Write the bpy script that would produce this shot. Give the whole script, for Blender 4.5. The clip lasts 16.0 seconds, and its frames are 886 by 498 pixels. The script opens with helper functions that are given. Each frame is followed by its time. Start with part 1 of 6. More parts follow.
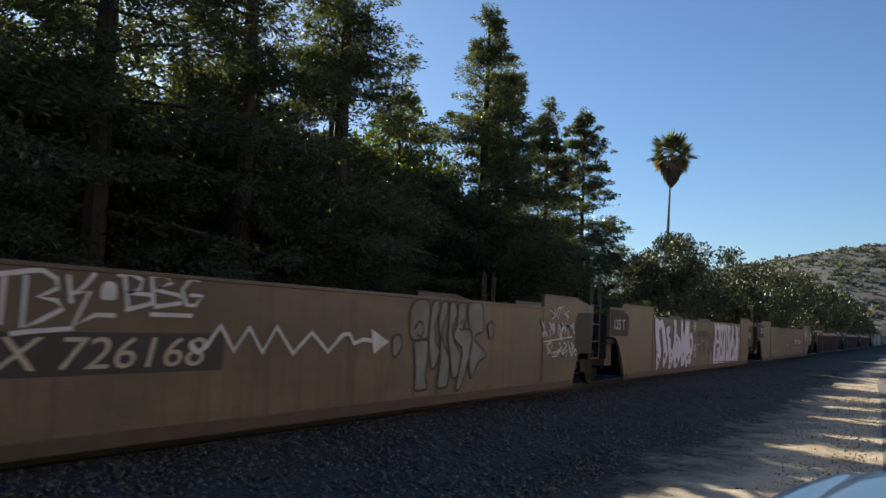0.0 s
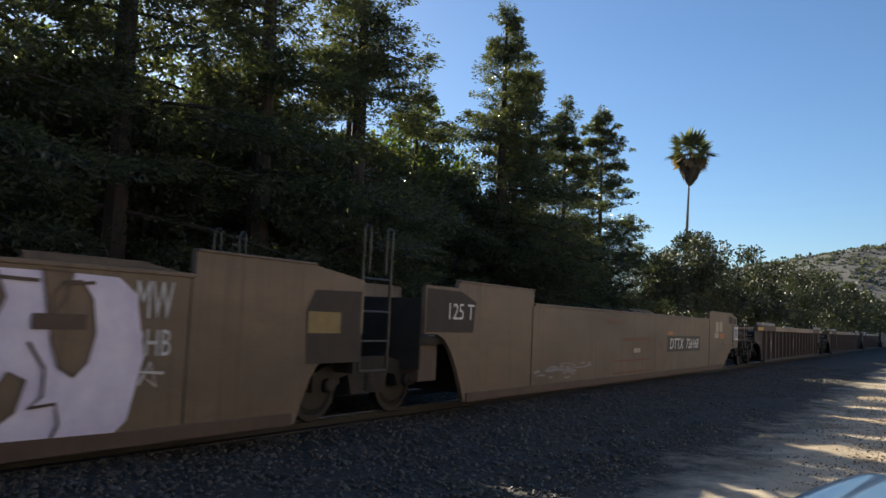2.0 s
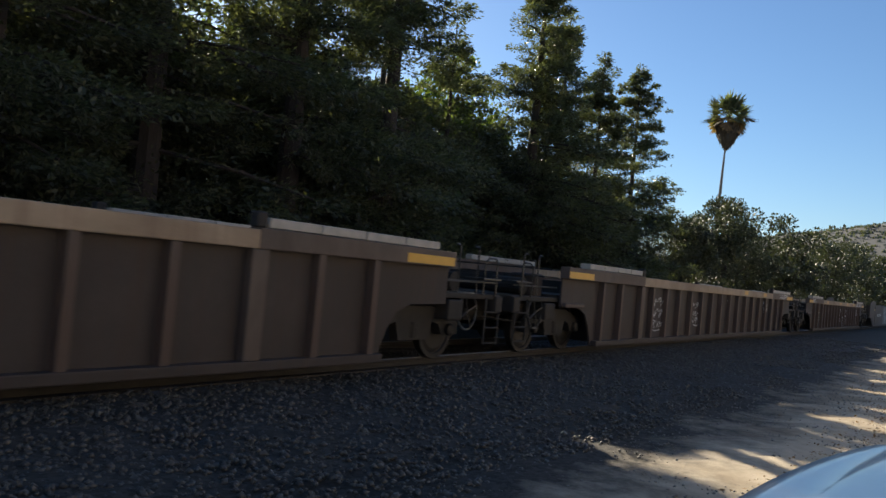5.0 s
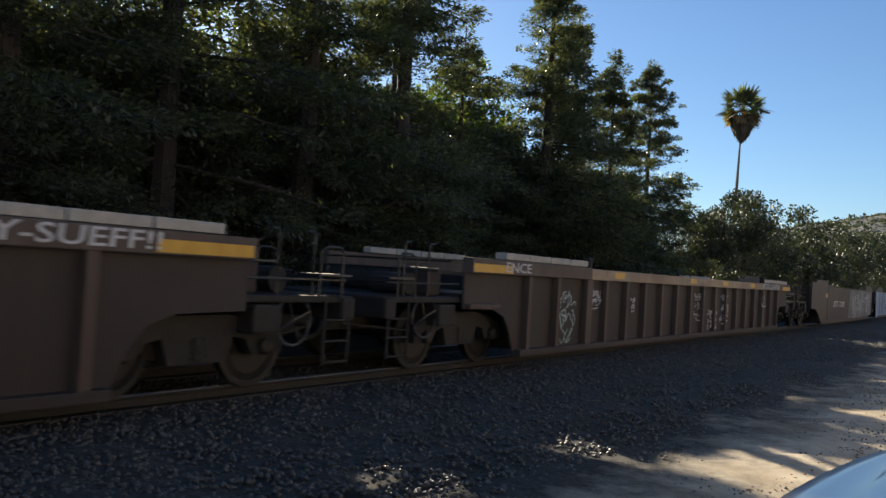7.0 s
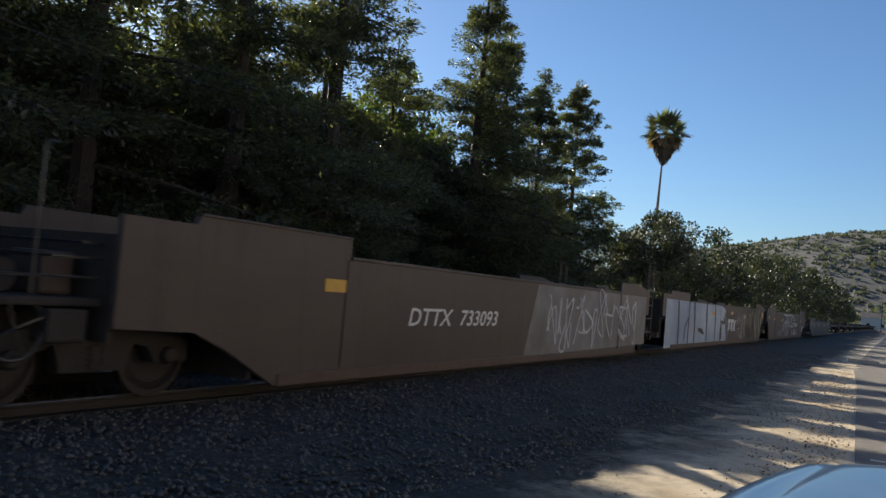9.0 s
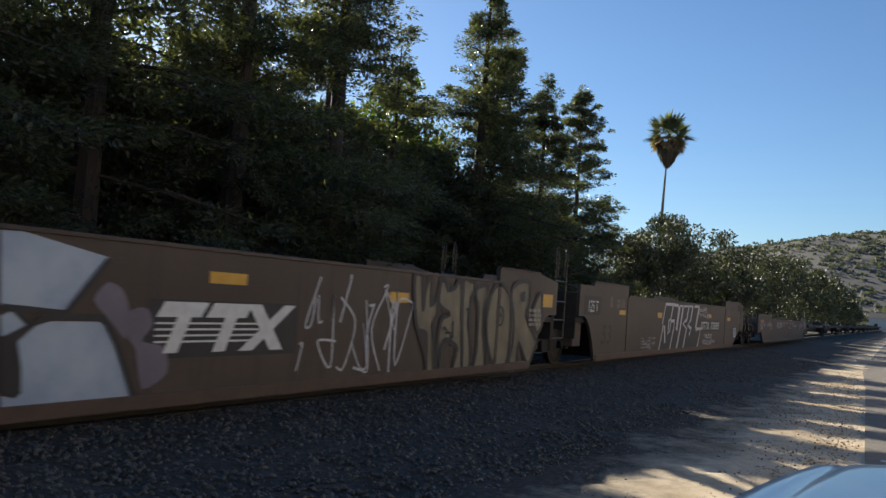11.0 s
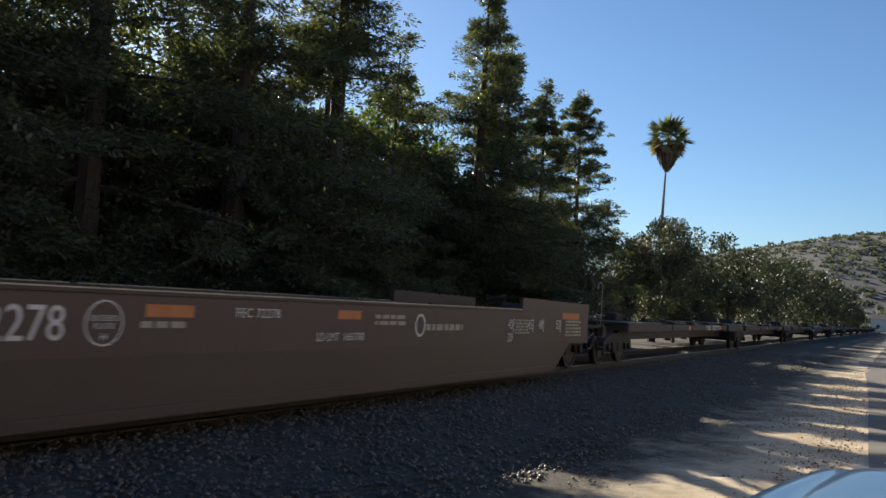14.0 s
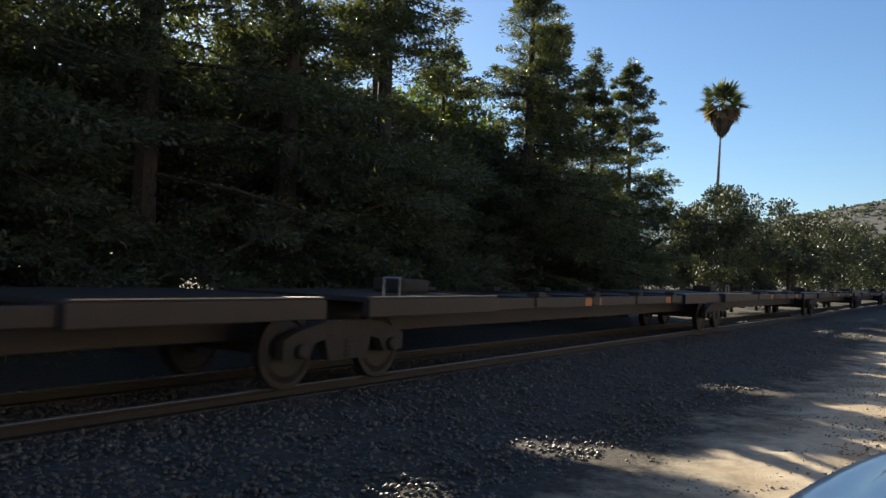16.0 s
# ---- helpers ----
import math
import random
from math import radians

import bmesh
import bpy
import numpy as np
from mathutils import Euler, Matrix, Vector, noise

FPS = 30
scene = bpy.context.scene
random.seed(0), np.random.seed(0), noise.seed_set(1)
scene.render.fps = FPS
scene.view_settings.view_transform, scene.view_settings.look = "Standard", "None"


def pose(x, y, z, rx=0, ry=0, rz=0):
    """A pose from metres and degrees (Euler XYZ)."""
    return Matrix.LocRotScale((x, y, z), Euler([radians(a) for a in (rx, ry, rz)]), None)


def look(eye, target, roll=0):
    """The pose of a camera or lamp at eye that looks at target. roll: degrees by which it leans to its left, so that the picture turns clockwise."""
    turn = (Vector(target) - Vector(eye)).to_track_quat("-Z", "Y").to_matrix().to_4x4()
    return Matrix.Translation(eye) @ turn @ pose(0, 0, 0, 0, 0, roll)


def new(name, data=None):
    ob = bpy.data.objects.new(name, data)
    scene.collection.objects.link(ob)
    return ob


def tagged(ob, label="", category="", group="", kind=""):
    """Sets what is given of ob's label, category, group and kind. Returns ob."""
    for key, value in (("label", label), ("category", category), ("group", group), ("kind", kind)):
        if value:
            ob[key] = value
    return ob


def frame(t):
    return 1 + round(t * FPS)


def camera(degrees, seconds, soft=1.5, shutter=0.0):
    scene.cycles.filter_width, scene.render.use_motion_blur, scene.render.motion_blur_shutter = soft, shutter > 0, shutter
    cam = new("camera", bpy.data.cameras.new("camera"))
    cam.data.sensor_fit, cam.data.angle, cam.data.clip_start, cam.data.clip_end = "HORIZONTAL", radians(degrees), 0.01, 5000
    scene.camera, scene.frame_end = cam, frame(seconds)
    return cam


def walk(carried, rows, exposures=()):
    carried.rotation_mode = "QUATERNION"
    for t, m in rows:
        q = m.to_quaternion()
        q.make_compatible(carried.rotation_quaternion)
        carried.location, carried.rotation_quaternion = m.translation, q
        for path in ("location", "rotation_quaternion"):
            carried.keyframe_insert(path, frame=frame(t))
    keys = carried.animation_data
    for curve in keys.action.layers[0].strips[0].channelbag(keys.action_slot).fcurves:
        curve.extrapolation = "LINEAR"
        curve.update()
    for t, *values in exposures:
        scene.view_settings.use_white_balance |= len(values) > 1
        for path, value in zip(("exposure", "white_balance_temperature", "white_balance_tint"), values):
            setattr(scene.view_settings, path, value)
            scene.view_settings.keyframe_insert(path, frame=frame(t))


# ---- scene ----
cam = camera(56.1, 16.0, soft=1.5, shutter=0.12)

# camera: handheld at the window of a car parked beside the line; the track runs along +y
EYE = (0.0, 0.0, 1.6)
SWAY = ((0.0, -0.035), (2.0, -0.035), (3.0, -0.06), (4.2, -0.055), (6.5, -0.05), (7.0, -0.01), (7.5, 0.025), (8.0, 0.025), (8.5, 0.01), (11.0, 0.0), (14.5, 0.01), (16.0, 0.065))   # how far the eye rises and sinks


def rise(t):
    return float(np.interp(t, [a for a, _ in SWAY], [b for _, b in SWAY]))


PATH = [
    (0.0, 29.70, 4.63, -2.59), (0.5, 29.15, 4.83, -2.75), (1.0, 29.29, 4.73, -2.68), (1.5, 29.03, 5.07, -2.59), (2.0, 30.92, 4.51, -2.57),
    (2.5, 34.74, 3.02, -3.33), (3.0, 40.14, 1.52, -4.39), (3.5, 38.78, 1.42, -4.48), (4.0, 34.73, 1.44, -5.13), (4.2, 33.54, 1.50, -5.31),
    (6.3, 32.48, 0.72, -5.40), (6.5, 33.42, 0.73, -5.05), (7.0, 33.90, 1.38, -3.52), (7.5, 31.56, 1.30, -3.91), (8.0, 29.70, 2.02, -5.06),
    (8.5, 28.82, 2.44, -5.38), (11.0, 29.13, 2.97, -4.39), (11.5, 28.42, 3.35, -4.38), (12.0, 28.77, 3.27, -4.27), (12.5, 28.59, 3.41, -4.00),
    (13.0, 28.63, 3.63, -3.88), (13.5, 29.10, 3.58, -3.86), (14.0, 29.21, 3.40, -3.77), (14.5, 30.43, 3.26, -3.23), (15.0, 33.12, 2.09, -2.92),
    (15.5, 33.49, 1.60, -2.60), (16.0, 32.85, 1.67, -2.33)]
walk(cam, [(t, pose(EYE[0], EYE[1], EYE[2] + rise(t), 90 + p - math.degrees(rise(t) / 14), r, y)) for t, y, p, r in PATH], [(0.0, 0.90, 6400, 10), (2.0, 1.03, 6450, 10), (3.0, 1.30, 6900, 10), (3.6, 1.23, 6800, 10), (4.4, 1.08, 6500, 10), (6.5, 1.08, 6500, 10), (8.0, 1.08, 6450, 10), (8.6, 0.90, 6300, 10), (11.0, 1.03, 6400, 10), (14.0, 1.06, 6450, 10), (16.0, 1.13, 6600, 10)])

# world and sun
SUN_AZ, SUN_EL = 53.0, 21.5      # degrees left of +y, degrees up
world = bpy.data.worlds.new("world")
scene.world = world
world.use_nodes = True
wn = world.node_tree
sky = wn.nodes.new("ShaderNodeTexSky")
sky.sky_type = "NISHITA"
sky.sun_disc = False
sky.sun_elevation = radians(SUN_EL)
sky.sun_rotation = radians(-SUN_AZ)
sky.air_density, sky.dust_density, sky.ozone_density = 1.0, 0.2, 5.4
wn.links.new(sky.outputs[0], wn.nodes["Background"].inputs[0])
wn.nodes["Background"].inputs[1].default_value = 0.06
sun = new("sun", bpy.data.lights.new("sun", "SUN"))
sun.data.energy, sun.data.angle, sun.data.color = 5.0, radians(0.5), (1.0, 0.87, 0.67)
SUN_DIR = Vector((-math.sin(radians(SUN_AZ)) * math.cos(radians(SUN_EL)), math.cos(radians(SUN_AZ)) * math.cos(radians(SUN_EL)), math.sin(radians(SUN_EL))))
sun.matrix_basis = look(SUN_DIR * 60, (0, 0, 0))


# ---- materials ----
def mat(name, c1, c2=None, scale=6.0, rough=0.8, metal=0.0, bump=0.2, fine=60.0, c3=None, stretch=(1, 1, 1), spec=0.5, per_object=0.0, streak=None):
    """Two-scale noise colour, grain relief, optional stains c3."""
    m = bpy.data.materials.new(name)
    m.use_nodes = True
    nt = m.node_tree
    p = nt.nodes["Principled BSDF"]
    p.inputs["Roughness"].default_value = rough
    p.inputs["Metallic"].default_value = metal
    p.inputs["Specular IOR Level"].default_value = spec
    co = nt.nodes.new("ShaderNodeTexCoord")
    mp = nt.nodes.new("ShaderNodeMapping")
    mp.inputs["Scale"].default_value = stretch
    nt.links.new(co.outputs["Object"], mp.inputs[0])
    n1 = nt.nodes.new("ShaderNodeTexNoise")
    n1.inputs["Scale"].default_value, n1.inputs["Detail"].default_value, n1.inputs["Roughness"].default_value = scale, 6, 0.65
    nt.links.new(mp.outputs[0], n1.inputs["Vector"])
    rp = nt.nodes.new("ShaderNodeValToRGB")
    rp.color_ramp.elements[0].position, rp.color_ramp.elements[1].position = 0.35, 0.65
    rp.color_ramp.elements[0].color, rp.color_ramp.elements[1].color = (*c1, 1), (*(c2 or c1), 1)
    nt.links.new(n1.outputs["Fac"], rp.inputs[0])
    out = rp.outputs[0]
    if c3:
        n3 = nt.nodes.new("ShaderNodeTexNoise")
        n3.inputs["Scale"].default_value, n3.inputs["Detail"].default_value = scale * 0.35, 8
        nt.links.new(mp.outputs[0], n3.inputs["Vector"])
        r3 = nt.nodes.new("ShaderNodeValToRGB")
        r3.color_ramp.elements[0].position, r3.color_ramp.elements[1].position = 0.47, 0.7
        nt.links.new(n3.outputs["Fac"], r3.inputs[0])
        mx = nt.nodes.new("ShaderNodeMixRGB")
        mx.inputs[2].default_value = (*c3, 1)
        nt.links.new(r3.outputs[0], mx.inputs[0])
        nt.links.new(out, mx.inputs[1])
        out = mx.outputs[0]
    if streak:
        ms = nt.nodes.new("ShaderNodeMapping")
        ms.inputs["Scale"].default_value = (1, 7, 0.35)
        nt.links.new(co.outputs["Object"], ms.inputs[0])
        ns = nt.nodes.new("ShaderNodeTexNoise")
        ns.inputs["Scale"].default_value, ns.inputs["Detail"].default_value, ns.inputs["Roughness"].default_value = 1.0, 7, 0.7
        nt.links.new(ms.outputs[0], ns.inputs["Vector"])
        rs = nt.nodes.new("ShaderNodeMapRange")
        rs.inputs["From Min"].default_value, rs.inputs["From Max"].default_value, rs.inputs["To Max"].default_value = 0.5, 0.72, 0.75
        nt.links.new(ns.outputs["Fac"], rs.inputs[0])
        mk = nt.nodes.new("ShaderNodeMixRGB")
        mk.inputs[2].default_value = (*streak, 1)
        nt.links.new(rs.outputs[0], mk.inputs[0])
        nt.links.new(out, mk.inputs[1])
        out = mk.outputs[0]
    if per_object:
        oi = nt.nodes.new("ShaderNodeObjectInfo")
        mr = nt.nodes.new("ShaderNodeMapRange")
        mr.inputs["To Min"].default_value, mr.inputs["To Max"].default_value = 1 - per_object, 1 + per_object
        nt.links.new(oi.outputs["Random"], mr.inputs[0])
        mu = nt.nodes.new("ShaderNodeVectorMath")
        mu.operation = "SCALE"
        nt.links.new(out, mu.inputs[0])
        nt.links.new(mr.outputs[0], mu.inputs["Scale"])
        out = mu.outputs[0]
    nt.links.new(out, p.inputs["Base Color"])
    if bump:
        n2 = nt.nodes.new("ShaderNodeTexNoise")
        n2.inputs["Scale"].default_value, n2.inputs["Detail"].default_value = fine, 4
        nt.links.new(mp.outputs[0], n2.inputs["Vector"])
        b = nt.nodes.new("ShaderNodeBump")
        b.inputs["Strength"].default_value, b.inputs["Distance"].default_value = bump, 0.02
        nt.links.new(n2.outputs["Fac"], b.inputs["Height"])
        nt.links.new(b.outputs[0], p.inputs["Normal"])
        rr = nt.nodes.new("ShaderNodeMapRange")
        rr.inputs["To Min"].default_value, rr.inputs["To Max"].default_value = max(0.05, rough - 0.12), min(1, rough + 0.1)
        nt.links.new(n1.outputs["Fac"], rr.inputs[0])
        nt.links.new(rr.outputs[0], p.inputs["Roughness"])
    return m


def leaf_mat(name, dark, light, thru=0.35, gloss=0.45, spec=0.5):
    """Leaves that let some light through, each clump of its own shade."""
    m = bpy.data.materials.new(name)
    m.use_nodes = True
    nt = m.node_tree
    p = nt.nodes["Principled BSDF"]
    p.inputs["Roughness"].default_value = gloss
    p.inputs["Specular IOR Level"].default_value = spec
    ge = nt.nodes.new("ShaderNodeNewGeometry")
    rp = nt.nodes.new("ShaderNodeValToRGB")
    rp.color_ramp.elements[0].color, rp.color_ramp.elements[1].color = (*dark, 1), (*light, 1)
    nt.links.new(ge.outputs["Random Per Island"], rp.inputs[0])
    nt.links.new(rp.outputs[0], p.inputs["Base Color"])
    tl = nt.nodes.new("ShaderNodeBsdfTranslucent")
    br = nt.nodes.new("ShaderNodeVectorMath")
    br.operation = "MULTIPLY"
    br.inputs[1].default_value = (1.5, 1.7, 0.6)
    nt.links.new(rp.outputs[0], br.inputs[0])
    nt.links.new(br.outputs[0], tl.inputs[0])
    mx = nt.nodes.new("ShaderNodeMixShader")
    mx.inputs[0].default_value = thru
    nt.links.new(p.outputs[0], mx.inputs[1])
    nt.links.new(tl.outputs[0], mx.inputs[2])
    nt.links.new(mx.outputs[0], nt.nodes["Material Output"].inputs[0])
    return m


M = {
    "tan": mat("tan_paint", (0.125, 0.09, 0.062), (0.2, 0.142, 0.095), 1.6, 0.5, 0, 0.12, 40, (0.075, 0.052, 0.038), (1, 0.35, 1), streak=(0.07, 0.046, 0.032)),
    "brown": mat("red_brown_paint", (0.06, 0.044, 0.036), (0.092, 0.066, 0.053), 1.4, 0.55, 0, 0.12, 40, (0.045, 0.028, 0.023), (1, 0.35, 1), streak=(0.04, 0.026, 0.021)),
    "maroon": mat("maroon_paint", (0.05, 0.037, 0.033), (0.07, 0.051, 0.044), 1.6, 0.55, 0, 0.1, 40, (0.042, 0.026, 0.024), (1, 0.3, 1), streak=(0.065, 0.04, 0.036)),
    "ribgrey": mat("weathered_steel_paint", (0.038, 0.031, 0.029), (0.07, 0.055, 0.049), 1.4, 0.7, 0, 0.15, 50, (0.04, 0.029, 0.025), (1, 0.6, 0.5), streak=(0.06, 0.036, 0.027)),
    "chord": mat("bleached_tan_chord", (0.33, 0.25, 0.17), (0.43, 0.33, 0.23), 3.0, 0.65, 0, 0.12, 50, (0.22, 0.15, 0.10), (1, 0.4, 1), streak=(0.2, 0.13, 0.09)),
    "rib": mat("scuffed_rib_steel", (0.075, 0.056, 0.047), (0.135, 0.102, 0.083), 3, 0.65, 0, 0.15, 50, (0.1, 0.065, 0.05), (1, 1, 0.4)),
    "dark": mat("grimy_black_steel", (0.018, 0.016, 0.014), (0.038, 0.032, 0.027), 5, 0.75, 0, 0.2, 60),
    "flatcar": mat("dark_brown_flatcar_paint", (0.022, 0.017, 0.015), (0.038, 0.028, 0.024), 2.5, 0.6, 0, 0.15, 50, (0.04, 0.03, 0.026)),
    "galv": mat("galvanised_steel", (0.24, 0.24, 0.235), (0.34, 0.34, 0.33), 8, 0.45, 0.8, 0.05, 60),
    "wheel": mat("rolled_wheel_steel", (0.018, 0.015, 0.013), (0.03, 0.025, 0.021), 9, 0.6, 0.1, 0.1, 60),
    "rail": mat("rail_steel", (0.024, 0.021, 0.018), (0.038, 0.032, 0.027), 7, 0.6, 0.4, 0.15, 80),
    "railtop": mat("polished_rail_head", (0.2, 0.185, 0.17), (0.3, 0.28, 0.26), 20, 0.45, 0.8, 0.02, 80),
    "tie": mat("creosoted_timber", (0.07, 0.055, 0.045), (0.17, 0.14, 0.115), 5, 0.85, 0, 0.4, 50, None, (0.4, 3, 3), 0.3, 0.35),
    "stone": mat("ballast_stone", (0.046, 0.042, 0.036), (0.125, 0.115, 0.098), 9, 0.5, 0, 0.3, 70),
    "yellow": mat("yellow_reflective_sheet", (0.62, 0.33, 0.03), (0.7, 0.40, 0.05), 6, 0.4, 0, 0.03, 60),
    "orange": mat("faded_orange_panel", (0.42, 0.15, 0.05), (0.5, 0.2, 0.07), 6, 0.6, 0, 0.03, 60),
    "white": mat("white_stencil_paint", (0.66, 0.66, 0.64), (0.8, 0.8, 0.78), 9, 0.6, 0, 0.04, 60),
    "cream": mat("faded_cream_paint", (0.42, 0.36, 0.28), (0.52, 0.45, 0.36), 5, 0.65, 0, 0.04, 60),
    "lav": mat("lavender_spray_paint", (0.62, 0.57, 0.76), (0.78, 0.73, 0.88), 3, 0.5, 0, 0.02, 60),
    "black": mat("black_spray_paint", (0.018, 0.018, 0.022), (0.035, 0.034, 0.038), 4, 0.55, 0, 0.03, 60),
    "paleblue": mat("pale_blue_spray_paint", (0.30, 0.38, 0.50), (0.47, 0.55, 0.63), 1.1, 0.55, 0, 0.03, 60, (0.21, 0.29, 0.44)),
    "palegreen": mat("pale_olive_spray_paint", (0.18, 0.16, 0.11), (0.26, 0.23, 0.155), 2, 0.55, 0, 0.03, 60, (0.08, 0.062, 0.045)),
    "greywash": mat("grey_spray_wash", (0.17, 0.165, 0.16), (0.26, 0.255, 0.25), 2, 0.6, 0, 0.03, 60, (0.12, 0.105, 0.095)),
    "rusthole": mat("dark_rust_paint", (0.07, 0.045, 0.035), (0.11, 0.07, 0.05), 4, 0.6, 0, 0.03, 60),
    "ghost": mat("faded_red_logo_paint", (0.17, 0.06, 0.045), (0.21, 0.08, 0.055), 3, 0.6, 0, 0.03, 60),
    "chalk": mat("chalky_white_spray", (0.50, 0.50, 0.52), (0.68, 0.68, 0.70), 5, 0.6, 0, 0.03, 60),
    "bark": mat("conifer_bark", (0.028, 0.022, 0.018), (0.06, 0.046, 0.038), 8, 0.9, 0, 0.6, 30, None, (3, 3, 0.5)),
    "palmbark": mat("palm_bark", (0.16, 0.125, 0.10), (0.25, 0.20, 0.16), 6, 0.9, 0, 0.5, 30, None, (1, 1, 5)),
    "needle": leaf_mat("conifer_needles", (0.038, 0.045, 0.033), (0.145, 0.148, 0.1), 0.4, 0.38, 0.5),
    # leaf green greyed out: distance haze put into the base colour
    "hillleaf": leaf_mat("hazed_oak_leaves", (0.105, 0.11, 0.108), (0.125, 0.128, 0.124), 0.2, 0.9),
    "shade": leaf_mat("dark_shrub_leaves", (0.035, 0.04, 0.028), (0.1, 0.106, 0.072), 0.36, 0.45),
    "leaf": leaf_mat("broad_leaves", (0.045, 0.07, 0.022), (0.15, 0.18, 0.06), 0.5, 0.35),
    "leaf2": leaf_mat("olive_leaves", (0.03, 0.036, 0.024), (0.095, 0.1, 0.066), 0.18, 0.5, 0.3),
    "frond": leaf_mat("palm_fronds", (0.055, 0.07, 0.042), (0.19, 0.19, 0.115), 0.38, 0.4),
    "deadfrond": leaf_mat("dead_palm_fronds", (0.14, 0.085, 0.045), (0.27, 0.18, 0.10), 0.3, 0.7),
    "litter": leaf_mat("dry_leaf_litter", (0.16, 0.08, 0.035), (0.36, 0.22, 0.10), 0.1, 0.8),
    "asphalt": mat("asphalt", (0.165, 0.155, 0.142), (0.225, 0.212, 0.195), 3, 0.9, 0, 0.3, 150, (0.2, 0.185, 0.165), spec=0.2),
    "marking": mat("worn_road_paint", (0.55, 0.55, 0.52), (0.72, 0.72, 0.69), 14, 0.7, 0, 0.1, 80, (0.3, 0.3, 0.29)),
    "carpaint": mat("silver_car_paint", (0.42, 0.42, 0.41), (0.45, 0.45, 0.44), 3, 0.36, 0.3, 0, 60),
    "tyre": mat("tyre_rubber", (0.02, 0.02, 0.02), (0.03, 0.03, 0.03), 12, 0.85, 0, 0.2, 60),
    # hill ground likewise greyed for distance haze
    "hill": mat("hazed_hillside", (0.08, 0.083, 0.083), (0.095, 0.097, 0.094), 0.02, 0.95, 0, 0, 60, (0.05, 0.055, 0.053)),
    "bandmaroon": mat("lighter_maroon_paint", (0.062, 0.048, 0.042), (0.085, 0.065, 0.057), 1.6, 0.6, 0, 0.1, 40, (0.09, 0.055, 0.048), (1, 0.3, 1), streak=(0.075, 0.048, 0.042)),
    "dustwash": mat("faint_dusty_spray", (0.16, 0.125, 0.105), (0.21, 0.165, 0.14), 2, 0.6, 0, 0.03, 60),
    "fadedprint": mat("faded_print", (0.3, 0.27, 0.23), (0.4, 0.37, 0.32), 3, 0.6, 0, 0.03, 60),
    "deadskirt": leaf_mat("weathered_palm_skirt", (0.05, 0.04, 0.03), (0.12, 0.095, 0.07), 0.15, 0.7),
    # for the added bounce wall; its albedo sets the fill light
    "stucco": mat("warm_bounce_stucco", (0.33, 0.305, 0.265), (0.4, 0.37, 0.325), 1.2, 0.9, 0, 0.2, 40, (0.36, 0.28, 0.2)),
    # dark end and stencil panels; also the painted shade of the rim openings
    "darkpatch": mat("dark_panel_and_recess_shade", (0.03, 0.024, 0.02), (0.055, 0.042, 0.034), 3, 0.7, 0, 0.03, 60),
    "fadedlogo": mat("faded_brown_logo_paint", (0.052, 0.034, 0.028), (0.075, 0.049, 0.039), 3, 0.6, 0, 0.03, 60),
    "cyanspray": mat("pale_cyan_spray", (0.36, 0.46, 0.47), (0.5, 0.6, 0.6), 5, 0.6, 0, 0.03, 60),
    "dullyellow": mat("grimy_yellow_sheet", (0.2, 0.14, 0.05), (0.28, 0.2, 0.07), 6, 0.5, 0, 0.03, 60),
    "pebble": mat("dusty_pebble", (0.17, 0.155, 0.13), (0.3, 0.275, 0.235), 5, 0.8, 0, 0.2, 60),
    "dustlav": mat("dusty_lavender_spray", (0.15, 0.13, 0.16), (0.21, 0.185, 0.23), 2, 0.6, 0, 0.03, 60),
    "oldgalv": mat("dulled_galvanised_steel", (0.05, 0.05, 0.05), (0.09, 0.088, 0.085), 8, 0.4, 0.7, 0.05, 60),
    "smear": mat("pale_wiped_spray", (0.2, 0.2, 0.21), (0.3, 0.3, 0.315), 3, 0.65, 0, 0.03, 60),
    "concrete": mat("pale_concrete", (0.38, 0.36, 0.32), (0.5, 0.47, 0.42), 5, 0.85, 0, 0.2, 60),
    "housewall": mat("pale_house_render", (0.45, 0.44, 0.42), (0.55, 0.54, 0.5), 2, 0.85, 0, 0.1, 60),
    "roof": mat("house_shingles", (0.10, 0.085, 0.08), (0.16, 0.14, 0.13), 4, 0.9, 0, 0.2, 60),
    "glass": mat("dark_window_glass", (0.02, 0.025, 0.03), (0.03, 0.035, 0.04), 1, 0.08, 0, 0, 60),
}
M["carpaint"].node_tree.nodes["Principled BSDF"].inputs["Coat Weight"].default_value = 0.6
M["carpaint"].node_tree.nodes["Principled BSDF"].inputs["Coat Roughness"].default_value = 0.03


